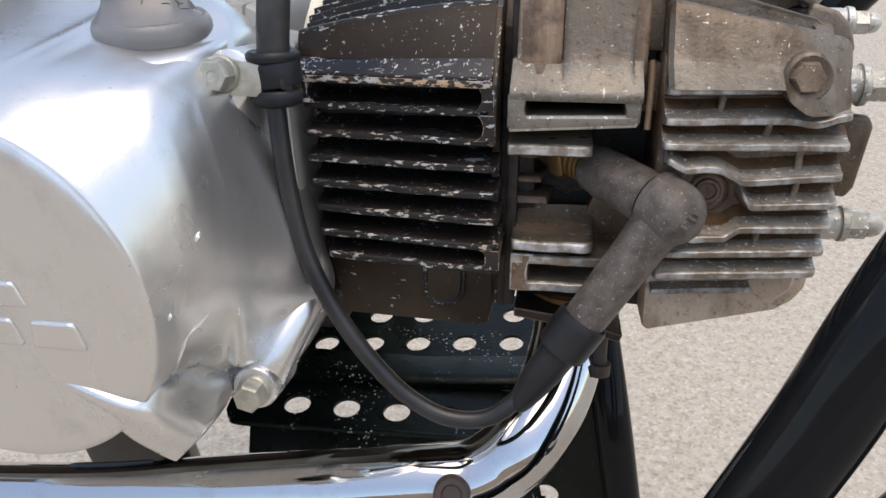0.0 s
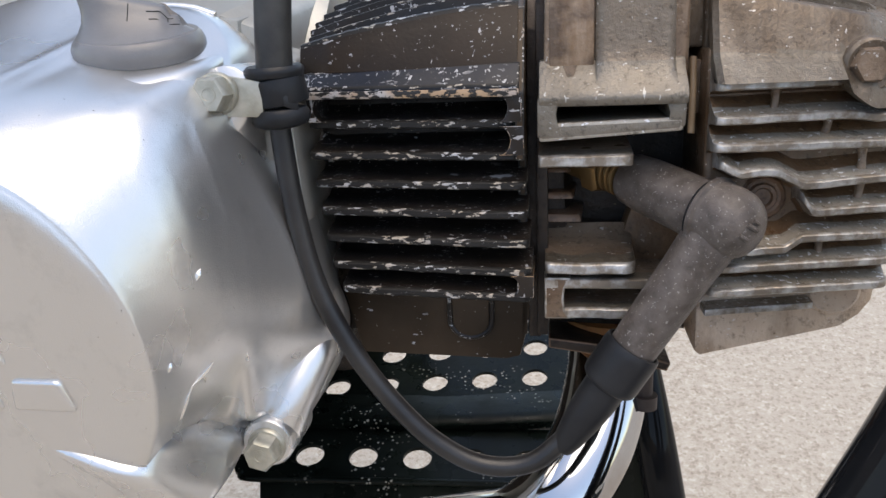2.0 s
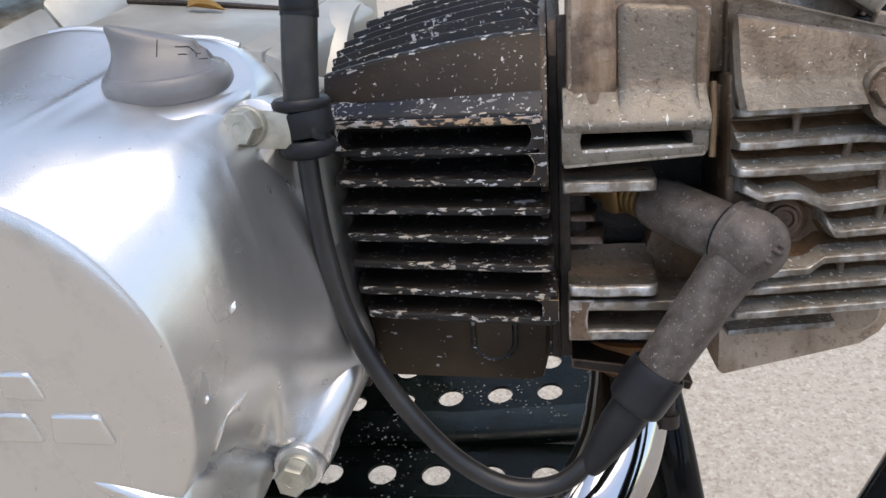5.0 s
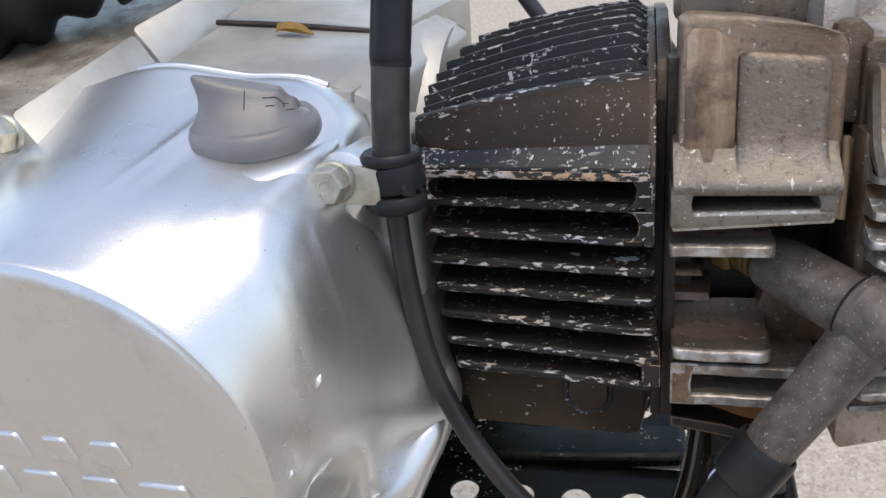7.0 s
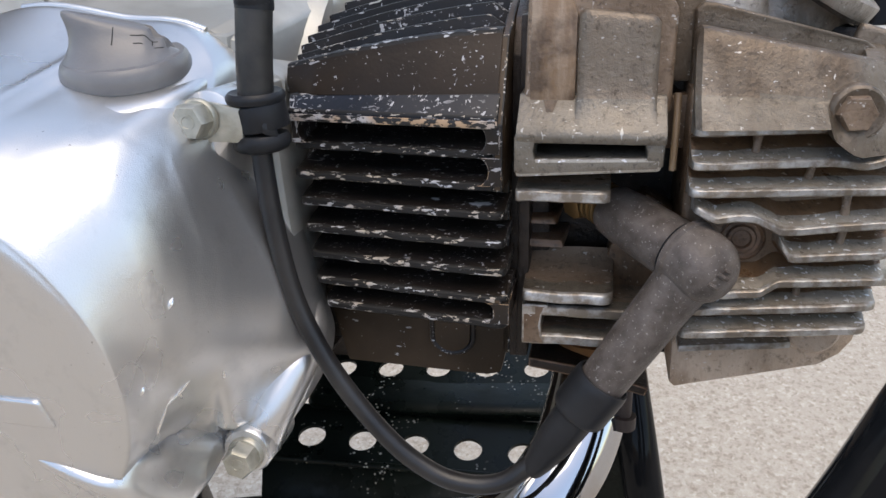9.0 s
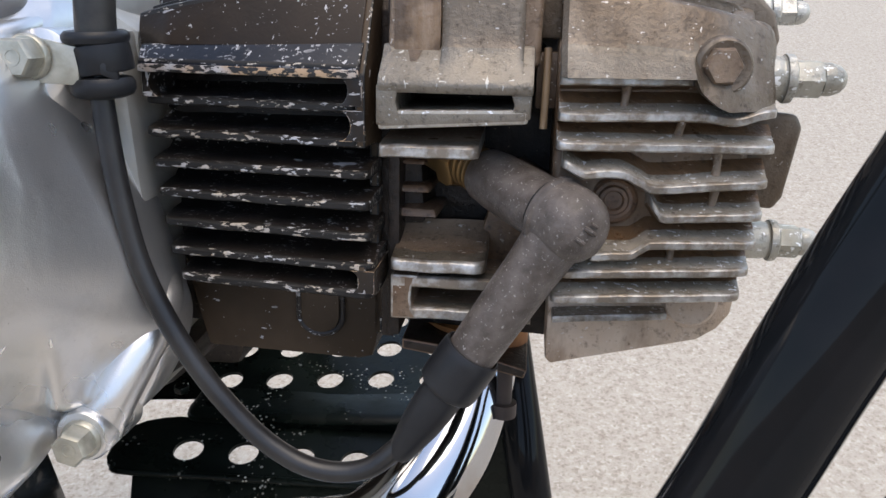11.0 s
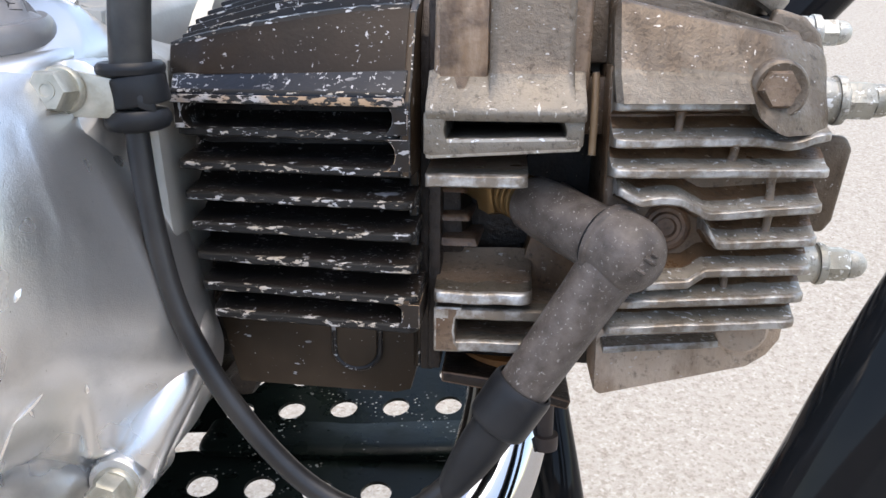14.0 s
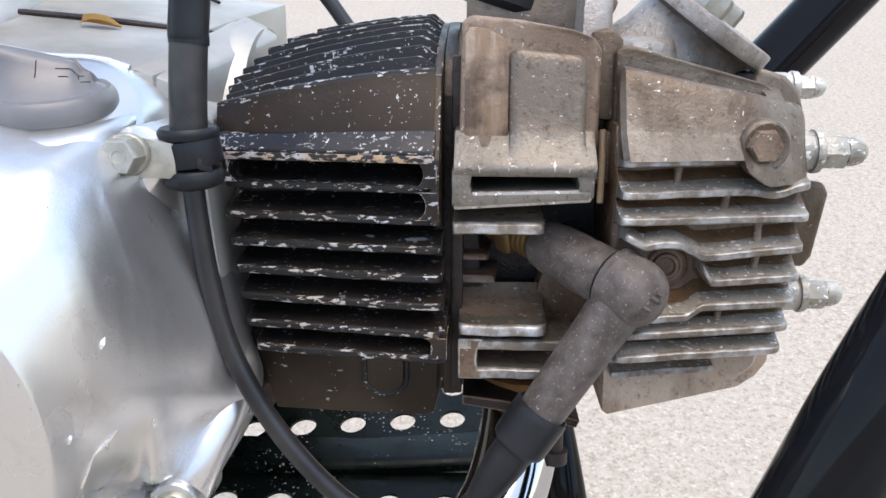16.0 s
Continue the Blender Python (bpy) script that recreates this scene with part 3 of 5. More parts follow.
    for x0, z0, x1, z1 in ((-58.1, 380.0, -57.6, 381.9), (-58.8, 371.7, -54.6, 376.5), (-62.5, 362.9, -58.8, 371.7), (-57.9, 370.6, -57.0, 374.2), (-50.8, 372.4, -50.1, 375.1), (-52.5, 398, -52, 400.2)):
        path = [(x0 + (x1 - x0) * q, cover_y(x0 + (x1 - x0) * q, z0 + (z1 - z0) * q) + 0.05, z0 + (z1 - z0) * q) for q in (0, 0.25, 0.5, 0.75, 1)]
        part("scratch", tube(path, lambda q: 0.08 + 0.5 * math.sin(math.pi * min(0.98, q)), 6, 2), BARE, t, "bright bare scratch in the paint")
    # collar under the oil filler
    u = Vector((1, 0, -FILLER_AXIS.x / FILLER_AXIS.z)).normalized()
    v = FILLER_AXIS.cross(u)
    bm = bmesh.new()
    rings = []
    for r, out, h in ((14.6, 0, 0.2), (17.4, 0.2, 0.0), (18.6, 1.6, -0.3), (19.3, 3.2, -0.9), (19.7, 4.9, -2.0), (19.9, 6.2, -3.6), (20.1, 7.2, -6.0), (20.2, 8.2, -9.0), (20.3, 9.0, -12.0)):
        ring = []
        for k in range(72):
            a = 2 * math.pi * k / 72
            reach = r + out * max(0.0, math.cos(a + radians(78))) ** 4
            ring.append(bm.verts.new(FILLER + FILLER_AXIS * h + reach * (math.cos(a) * u + math.sin(a) * v)))
        rings.append(ring)
    for p, q in zip(rings, rings[1:]):
        for k in range(72):
            bm.faces.new((p[k], p[(k + 1) % 72], q[(k + 1) % 72], q[k]))
    bm.faces.new(rings[0])
    bm.faces.new(rings[-1])
    part("filler_collar", bm, SILVER, t)
    # the joint behind the cover
    rim = [(CX + by_angle(OUTER, a) * math.cos(radians(a)), 4.2, CZ + by_angle(OUTER, a) * math.sin(radians(a))) for a in range(60, 101, 4)]
    part("joint_lip", tube(rim, 1.1, 10, 2), SILVER, t)


clutch_cover()


def oil_filler_cap():
    t = thing("oil_filler_cap", "grey plastic oil filler cap with a cracked finger grip", "oil cap")
    part("cap_base", lathe([(15.0, 0), (15.5, 0.7), (15.6, 2.2), (15.3, 3.6), (14.8, 4.8), (14, 5.6), (0, 6.0)], FILLER, FILLER_AXIS, 48), KNOB, t)
    v = FILLER_AXIS
    u = Vector((0.94, 0.3, 0)).normalized()
    w = v.cross(u).normalized()
    u = w.cross(v)
    # the finger grip: one body that narrows from the round base to a blade, tall at one end and broken at the other
    levels = ((0.0, 14.7, 14.7, 14.4), (0.08, 14.1, 14.6, 13.0), (0.2, 13.0, 14.7, 11.0), (0.35, 12.0, 14.3, 8.6), (0.5, 11.6, 13.8, 6.8), (0.65, 11.6, 13.2, 5.3), (0.8, 11.9, 12.4, 4.2), (0.9, 12.2, 11.8, 3.6), (0.97, 12.0, 11.2, 2.8), (1.0, 11.4, 10.6, 1.6))
    top = lambda x: 12.3 - 0.27 * (x + 11) - (1.8 if x > 7.5 else 0.0) - (2.2 if x > 10.5 else 0.0)
    place = Matrix.Translation(FILLER + v * 4.4) @ Matrix((u, w, v)).transposed().to_4x4()

    def surface(a, h):
        for (h0, l0, r0, w0), (h1, l1, r1, w1) in zip(levels, levels[1:]):
            if h <= h1:
                q = (h - h0) / (h1 - h0)
                x = math.cos(a) * ((r0 + (r1 - r0) * q) if math.cos(a) > 0 else (l0 + (l1 - l0) * q))
                return place @ Vector((x, math.sin(a) * (w0 + (w1 - w0) * q), h * top(x)))

    bm = bmesh.new()
    n = 56
    rings = [[bm.verts.new(surface(2 * math.pi * k / n, lv[0])) for k in range(n)] for lv in levels]
    for p, q in zip(rings, rings[1:]):
        for k in range(n):
            bm.faces.new((p[k], p[(k + 1) % n], q[(k + 1) % n], q[k]))
    bm.faces.new(rings[-1])
    bm.faces.new(list(reversed(rings[0])))
    grip = part("grip", bm, KNOB, t)
    for a0, h0, a1, h1 in ((-1.62, 0.55, -1.58, 0.92), (-1.28, 0.80, -0.72, 0.86), (-1.26, 0.62, -0.66, 0.66), (-0.95, 0.60, -0.82, 0.95)):
        part("crack", tube([surface(a0 + (a1 - a0) * q, h0 + (h1 - h0) * q) for q in (0, 0.25, 0.5, 0.75, 1)], 0.13, 6, 3), RUBBER, grip)


oil_filler_cap()


def cover_bolt(at, turn):
    t = thing("cover_bolt", "dull zinc-plated hexagon flange bolt holding the engine cover", "bolt", "cover bolts")
    a = Vector(at)
    part("flange", lathe([(5.0, 0), (5.0, 0.7), (4.5, 1.3), (0, 1.4)], a, (0, -1, 0), 28), ZINC, t)
    bm = hexagon(4.5, 5.0, a + Vector((0, -1.3, 0)), (0, -1, 0), turn, dome=0.16)
    soften(bm, 0.35)
    head = part("head", bm, ZINC, t)
    part("head_mark", lathe([(1.9, 0), (1.9, 0.25), (1.3, 0.25), (1.2, 0.05), (0, 0.05)], a + Vector((0.2, -6.2, 0.2)), (0, -1, 0), 20), ZINC, head)


cover_bolt((-55.6, -25, 434.3), 0.25)
cover_bolt((-51.5, -28, 345.5), 0.0)
cover_bolt((-139, -26, 447), 0.4)


# ---- crankcase ----
def crankcase():
    t = thing("crankcase", "silver cast crankcase top behind the engine cover", "crankcase")
    part("case_body", slab([(-240, 330), (-60, 330), (-46, 366), (-45, 440), (-56, 447), (-90, 455), (-113, 457), (-240, 440)], 4, 110, "y", 2), CASE, t)
    # the flat top, rising towards the back, with its two ridges
    part("top_plate", hull([(-116, 3, 458), (-60, 3, 451), (-46, 52, 461), (-120, 52, 468), (-116, 3, 440), (-60, 3, 440), (-46, 52, 440), (-120, 52, 440)], 1.0), CASE, t)
    part("rear_plate", hull([(-118, 53, 470.6), (-84, 53, 467.2), (-62, 53, 463.6), (-50, 110, 474), (-125, 110, 482), (-118, 53, 440), (-62, 53, 440), (-50, 110, 440), (-125, 110, 440)], 1.2), CASE, t)
    part("joint_groove", tube([(-121, 51.5, 468.8), (-100, 51.5, 467.0), (-80, 51.5, 464.8), (-58, 51.5, 462)], 0.9, 8, 4), GRIME_SHADE, t, "dark open joint in the casting")
    part("joint_groove", tube([(-112, 88, 477.8), (-98, 98, 478.6), (-82, 100, 477), (-70, 92, 473.6)], 0.6, 8, 6), GRIME_SHADE, t, "dark open joint in the casting")
    part("rear_case", hull([(-300, -17, 446), (-144, -17, 446), (-300, 110, 488), (-122, 110, 488), (-300, -17, 425), (-144, -17, 425), (-300, 110, 440), (-122, 110, 440)], 2), CAKED, t, "crankcase back caked with brown dirt")
    low = lambda p: [q for x, y, z in p for q in ((x, y, z), (x, y + 3, z - 16))]
    part("long_ridge", hull(low([(-145, -17, 451), (-134, -21, 441.5), (-129, 30, 456), (-137, 30, 468)]), 1.6), CASE, t)
    part("long_ridge", hull(low([(-138.5, 31, 469.5), (-129.5, 31, 457.5), (-114, 80, 473), (-121, 80, 488)]), 1.6), CASE, t)
    part("short_ridge", hull([(-66, 4, 453), (-56, 4, 449), (-54, 4, 440), (-66, 4, 440), (-50, 56, 468), (-40, 56, 462), (-40, 56, 440), (-60, 56, 440)], 1.5), CASE, t)
    # unseen underside parts, added dark for the chrome pipe to mirror
    part("sump", hull([(-240, 16, 330), (-62, 16, 332), (-44, 40, 350), (-44, 210, 352), (-240, 210, 330), (-240, 60, 316), (-70, 60, 318), (-60, 190, 318), (-240, 190, 316)], 4), GRIME_SHADE, t)
    part("gear_case", slab([(-240, 300), (-66, 302), (-52, 345), (-240, 345)], 112, 208, "y", 4), GRIME_SHADE, t)
    part("far_half", slab([(-240, 332), (-50, 345), (-46, 440), (-120, 462), (-240, 440)], 108, 210, "y", 4), CASE, t)
    part("neck", lathe([(36, 0), (38, 4), (38, 10), (36, 14), (0, 14)], (-58, 58, 428), (1, 0, 0), 48), CASE, t)
    # the rim behind the hanging cable
    part("rim", slab([(-50, 440), (-46.4, 440), (-44, 405), (-41.6, 380), (-41.6, 368), (-46, 366), (-46, 380), (-49, 405)], -4, 20, "y", 1.0), CASE, t)


crankcase()


def dry_leaf():
    t = thing("dry_leaf", "curled dry brown leaf lying on the crankcase", "leaf")
    bm = bmesh.new()
    rows = []
    for k in range(9):
        s = k / 8
        w = 4.2 * math.sin(math.pi * min(0.97, 0.08 + 0.9 * s)) + 0.3
        rows.append([bm.verts.new((-97 + 12 * s + 1.2 * j * 0.2, 43 + j * w * 0.6, 463.2 + 3.4 * (1 - s) * (0.6 + 0.4 * j) + 1.3 * abs(j) * w * 0.35 + 0.5)) for j in (-1, -0.5, 0, 0.5, 1)])
    for p, q in zip(rows, rows[1:]):
        for k in range(4):
            bm.faces.new((p[k], p[k + 1], q[k + 1], q[k]))
    bmesh.ops.solidify(bm, geom=bm.faces[:], thickness=0.35)
    part("blade", bm, LEAF, t)


dry_leaf()


def rubber_hose():
    t = thing("rubber_hose", "dusty black rubber intake hose above the crankcase", "hose")
    part("hose", tube([(-205, 30, 478), (-178, 48, 494), (-150, 80, 512), (-130, 120, 530)], lambda s: 22 + 2.5 * math.sin(s * 40), 32, 14), RUBBER, t)
    part("clamp", lathe([(24.5, -4), (25.5, -3), (25.5, 3), (24.5, 4), (0, 4)], (-168, 57, 500), (0.7, 0.5, 0.45), 32), RUST, t)


rubber_hose()


# ---- cylinder ----
def fin_web(x, half, z0, z1, y0, out):
    """The bridge that closes the slot between two fins, hollowed where the slot ends. out: 1 on the right, -1 on the left."""
    m, h = (z0 + z1) / 2, (z1 - z0) / 2
    arc = [(x - out * half + out * h * 0.8 * math.cos(a), m + h * math.sin(a)) for a in (math.pi / 2 - k * math.pi / 8 for k in range(9))]
    return slab([(x + out * half, z0), *reversed(arc), (x + out * half, z1)], y0, 14, "y", 0.4)


def cylinder():
    t = thing("cylinder_barrel", "black enamelled engine cylinder with chipped cooling fins", "engine cylinder")
    # near-black core: the shade of the fin slots is in its colour
    part("core", block(-41, 12.5, 11, 78, 362, 440, 2), GRIME_SHADE, t)
    # the end wall that closes the fins towards the head: its crest follows the fins, its middle is cut back
    crest = [(-11.2, 415.2), (-11.5, 431.5), (-7.0, 438.0), (1.8, 451.2), (8.4, 453.2), (15.4, 456.0), (22.4, 458.4), (29.4, 460.4), (36.4, 462.2), (43.4, 463.6), (50.4, 464.8), (58, 465.6), (78, 465.6), (78, 362)]
    part("end_wall", slab([*crest, (9, 362), (9, 377), (-10.6, 378.6), (-10.9, 387.2), (5, 388.2), (5, 414.4)], 12.2, 14.5, "x", 0.5), FLANGE, t, edge=CHIPPED)
    # black filler, added where the gap to the head lies in shade
    part("gap_filler", slab([(8, 362), (8, 446), (14, 455), (30, 461.4), (50, 465.6), (78, 466.4), (78, 362)], 14.6, 18, "x", 0.5), GRIME_SHADE, t, "dark filler in the gap towards the head")
    edge = lambda x: -3 - 8 * (x + 40) / 54

    def front(l, r, corner=3.0):
        def f(x):
            d = min(x - l, r - x)
            return edge(x) + (corner - math.sqrt(max(0, corner**2 - (corner - d) ** 2)) if d < corner else 0)
        return f

    for z, l, r in ((424, -42, 12.5), (416, -42.5, 13.8), (408.6, -41.5, 14.8), (401.2, -40.5, 15), (393.8, -39.5, 15.4), (386.4, -38.5, 16), (379.6, -36, 16)):
        part("fin", cast_fin(l, r, front(l, r), lambda x: 12.0, lambda x: z, 2.2, 1.2, 0.3, swell=1.6), BLACK, t, edge=CHIPPED)
    part("top_fin", slab([(-4, 431), (14, 431), (14, 440), (2, 438.5), (-3, 435.5)], -41, 13, "x", 0.7), BLACK, t, edge=CHIPPED)
    bm = hull([(-41.5, -5, 431), (13.2, -12, 431), (-41.5, -5, 433.5), (13.2, -12, 433.5), (-42, -1.5, 437), (13.5, -7, 438.5), (-41, 14, 431), (13, 14, 431), (-41, 14, 437), (13, 14, 438.5)], 0.5)
    part("rail_lip", hull([(-41.6, -5.4, 430.7), (13.3, -12.4, 430.7), (-41.6, -5.4, 432.6), (13.3, -12.4, 432.6), (-41, -3, 430.7), (13, -9, 430.7), (-41, -3, 432.6), (13, -9, 432.6)], 0.4), TAN_CHIPPED, t)
    part("front_rail", bm, RAIL, t, edge=CHIPPED)
    for x, half, z0, z1, y0, out in ((10.8, 3.0, 424.6, 431.5, -11.6, 1), (11.3, 3.0, 416.6, 423.6, -11.4, 1), (13.4, 3.0, 380.2, 385.8, -11.2, 1), (-39.2, 2.2, 424.8, 431.5, -3.9, -1)):
        part("fin_web", fin_web(x, half, z0, z1, y0, out), BLACK, t, edge=TAN_CHIPPED)
    # the sloping plate: it bows up towards the head, turns back at its free end and has a knocked upper edge
    cols = []
    for x in (-43.6, -43.2, -42, -40, -38, -36.4, -35.4, *span(-34.4, 12.8, 1.9)):
        s = (x + 43.6) / 56.8
        top = 444.2 + 8.8 * (1 - (1 - s) ** 1.6)
        turn = max(0.0, -35.4 - x) * 0.42
        low = (-1.8 - 5.4 * s + turn, 436.8 + 1.2 * s)
        high = (0.6 + 1.4 * s + turn * 0.5, top + 0.25 * noise.noise((x * 0.5, 0, 0)))
        cols.append([(x, high[0] + 1.2, high[1] + 0.1), (x, high[0] + 0.3, high[1] - 0.3), *((x, high[0] + (low[0] - high[0]) * q - 0.5 * math.sin(math.pi * q), high[1] - 1.2 + (low[1] - high[1] + 1.2) * q) for q in (0, 0.2, 0.4, 0.6, 0.8, 0.93, 1))])
    bm = sheet(cols, 3.4)
    for f in bm.faces:
        f.material_index = 1 if max(v.co.z - (443.6 + 8.8 * (1 - (1 - max(0, min(1, (v.co.x + 43.6) / 56.8))) ** 1.6)) for v in f.verts) > 0.2 else 0
    part("sloping_plate", bm, BROWN, t, edge=CHIPPED)
    for k in range(8):
        y = 9 + 7 * k
        zr, zl = (456.1, 458.9, 461.4, 463.3, 465.1, 466.6, 467.6, 468.4)[k], (445.8, 447.7, 449.7, 452, 454.6, 457.8, 460.7, 463.6)[k]
        xl = (-43, -44.5, -45, -44.4, -43, -40.4, -36, -28)[k]
        top = [(xl + (12 - xl) * s, zl + (zr - zl) * (1 - (1 - s) ** 1.5)) for s in (0.0, 0.2, 0.4, 0.6, 0.8, 0.94)]
        part("upper_fin", slab([(xl + 1, 438), (13, 438), (13, zr - 3), *reversed(top)], y - 1.1, y + 1.1, "y", 0.5), BLACK, t, edge=CHIPPED)
    part("base_flange", slab([(-39, 377), (16.5, 377), (15, 368), (12, 355.5), (8, 354.5), (-34, 356)], 9, 30, "y", 0.8), FLANGE, t)
    arc = [(-1.8 + 5.2 * math.cos(a), 367 + 4.6 * math.sin(a)) for a in (math.pi + math.pi * k / 10 for k in range(11))]
    mark = [(-7, 377), *arc, (3.4, 377)]
    part("casting_mark", slab(mark, 6.6, 10, "y", 0.5), FLANGE, t)
    part("mark_groove", tube([(-7.7, 7.6, 377), *((-1.8 + (x + 1.8) * 1.13, 7.6, 367 + (z - 367) * 1.13) for x, z in arc), (4.1, 7.6, 377)], 0.8, 8, 3), BLACK, t)


cylinder()


# ---- cylinder head ----
def cylinder_head():
    t = thing("engine_top_casting", "bare alloy cylinder head with oily brown finned flanks", "engine head")
    w = {"edge": WORN, "deep": BOSS}
    # deep backing parts, core and skirt, carry the recesses' shade in their colour
    part("core", block(19, 100, 24, 80, 362, 452, 3), GRIME_SHADE, t)
    # its near-black paints the shade of the narrow gap to the barrel
    part("gasket_flange", block(17, 20, 4, 80, 364, 456, 0.6), GRIME_SHADE, t)
    part("upper_wall", slab([(19, 434), (53.2, 434), (53.6, 457.5), (51.5, 460.4), (46, 462.2), (34, 464.4), (22, 465.6), (19.6, 464.2)], lambda a, c: -8 + (c - 434) * 0.08 + 0.9 * max(0, a - 49.5), 24, "y", 2.2, seg=4), BOSS, t)
    cols = []
    for x in (31.3, 31.5, 32.1, 33.2, *span(35, 46, 2.2), 47.6, 48.7, 49.3, 49.5):
        side = 1.5 * max(0.0, (33.2 - x) / 1.9) ** 2 + 1.5 * max(0.0, (x - 47.6) / 1.9) ** 2
        crest = 458.0 - 0.11 * (x - 31.5) - 1.4 * max(0.0, (33.2 - x) / 1.9) ** 2 - 1.4 * max(0.0, (x - 47.6) / 1.9) ** 2
        rows = [(x, -6.6 + side * 0.4, crest), (x, -7.6 + side * 0.7, crest - 0.3), (x, -8.2 + side, crest - 1.2)]
        for z in (454, 450, 446, 443, 441, 439.4, 438, 436.8, 435.6, 434.4, 433.2, 432.2):
            rows.append((x, -10.2 + (z - 434) * 0.09 + side * min(1.0, max(0.2, (z - 432) / 6)) - 3.9 * max(0.0, (441.5 - z) / 9.5) ** 1.8 + 0.12 * noise.noise((x * 0.2, 5, z * 0.2)), z))
        cols.append(rows)
    bm = sheet(cols, 4)
    for f in bm.faces:
        f.material_index = 1 if f.calc_center_median().z < 437.6 else 0
    part("raised_pad", bm, ALLOY, t, smooth=60, edge=LEDGE)
    # the foot of the wall beside the pad: a shallow recess, soaked with oil that has run down over the ledge
    part("oiled_panel", slab([(20.4, 436.5), (31.0, 436.5), (31.0, 456.6), (29.6, 460.2), (26, 462.4), (21.6, 462.8), (20.4, 461)], lambda a, c: -8.3 + (c - 434) * 0.08, -4, "y", 0.5), STREAKED, t, "wall streaked brown by oil running down")
    part("oil_run", slab([(24.6, 434.7), (25.6, 433.8), (26.4, 435.6), (26.9, 437.0), (28.4, 438.4), (22.4, 438.4), (23.9, 436.8)], lambda a, c: -14.02 + (c - 431.6) * 1.05, lambda a, c: -12 + (c - 431.6) * 1.05, "y", 0.0), STAIN, t, "brown run of baked oil")
    # the channel between this wall and the finned flank
    part("channel_wall", slab([(52, 440), (60, 440), (60, 460), (56.5, 463), (52, 462)], 4.5, 24, "y", 1.5), ALLOY, t)
    part("channel_foot", slab([(52.4, 424), (60, 424), (60, 437.4), (52.4, 437)], 3.2, 24, "y", 0.8), BOSS, t)
    part("channel_stay", tube([(54.6, -3, 420), (54.8, -2, 430), (54.9, 0, 438)], 0.9, 10, 4), BRONZE, t)
    part("plug_recess", slab([(40, 383), (60, 383), (60, 404), (50, 410), (44, 404), (40.5, 392)], 13.0, 24, "y", 1.5), SOAKED, t, "oily brown wall of the plug recess")
    part("ledge", slab([(-7, 438.5), (-9, 436), (-14.5, 432), (-15.5, 430), (-14.8, 428.2), (14, 428.5), (14, 438.5)], 18, 52, "x", 0.6), LEDGE, t)
    part("ledge_fin", hull([(18, -14.8, 420), (51, -14, 422), (18, -14.8, 424.3), (51.5, -14, 425.2), (18, 14, 420), (51, 14, 422), (18, 14, 424.6), (51.5, 14, 425.4)], 0.8), LEDGE, t, edge=FIN)
    part("ledge_web", slab([(17.6, 421), (24, 421), (22.4, 424.5), (22, 426.3), (22.4, 428.3), (24, 430), (17.6, 430)], -14.9, 14, "y", 0.6), LEDGE, t)
    part("ledge_web", slab([(46.8, 422), (51.6, 423), (51.8, 430), (46.8, 430), (48, 426)], -14, 14, "y", 0.6), LEDGE, t)
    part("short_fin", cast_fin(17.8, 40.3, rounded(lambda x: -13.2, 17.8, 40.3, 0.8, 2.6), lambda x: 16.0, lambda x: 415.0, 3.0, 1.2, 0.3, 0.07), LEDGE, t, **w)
    for z, x, y, h in ((408.6, 26.2, 9, 1.4), (401.6, 27, 8, 1.8), (395.4, 29, 7, 2.2)):
        part("stub_fin", hull([(19, y, z), (x, y + 0.8, z - 0.3), (19, y + 0.6, z + h), (x - 0.8, y + 1.6, z + h * 0.8), (19, 24, z), (x + 1, 24, z), (19, 24, z + h), (x + 1, 24, z + h)], 0.7), OILY, t)
    # stub wall: near black in place of the recess's deep shade
    part("stub_wall", hull([(19, 13, 392), (25, 14, 392), (19, 13, 413), (24, 14, 413), (19, 24, 392), (27, 24, 392), (19, 24, 413), (27, 24, 413)], 1.0), GRIME_SHADE, t)
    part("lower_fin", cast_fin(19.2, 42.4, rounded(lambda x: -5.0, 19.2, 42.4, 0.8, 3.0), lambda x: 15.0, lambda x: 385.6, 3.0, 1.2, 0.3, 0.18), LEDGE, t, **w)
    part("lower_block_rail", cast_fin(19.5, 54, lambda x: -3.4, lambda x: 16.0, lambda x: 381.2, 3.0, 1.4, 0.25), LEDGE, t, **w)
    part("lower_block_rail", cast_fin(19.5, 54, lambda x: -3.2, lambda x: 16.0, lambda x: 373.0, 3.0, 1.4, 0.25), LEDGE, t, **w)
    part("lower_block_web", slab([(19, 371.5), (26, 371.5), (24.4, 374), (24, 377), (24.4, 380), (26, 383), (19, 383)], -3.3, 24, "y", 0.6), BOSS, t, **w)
    part("skirt", slab([(20, 362), (60, 360), (60, 384), (20, 384)], 20, 30, "y", 1.0), GRIME_SHADE, t)
    # the flank towards the front wheel
    front = lambda x: -18 + max(0, x - 60) * 0.26
    root = lambda x: front(x) + 10.0
    step = lambda x, a, b: max(0.0, min(1.0, (x - a) / (b - a)))
    arch = lambda x: 414.2 - 2.6 * step(x, 59.5, 64) + 0.5 * math.sin(math.pi * step(x, 63, 74)) - 3.1 * step(x, 73, 78.7) + 0.9 * step(x, 80, 106)
    paddle = lambda x: 393.4 + 2.3 * step(x, 75.8, 79.4) - 0.5 * step(x, 82, 104)
    dip = lambda x: 424.4 - 1.1 * math.exp(-(((x - 96) / 4.0) ** 2)) + 0.9 * step(x, 99, 105)
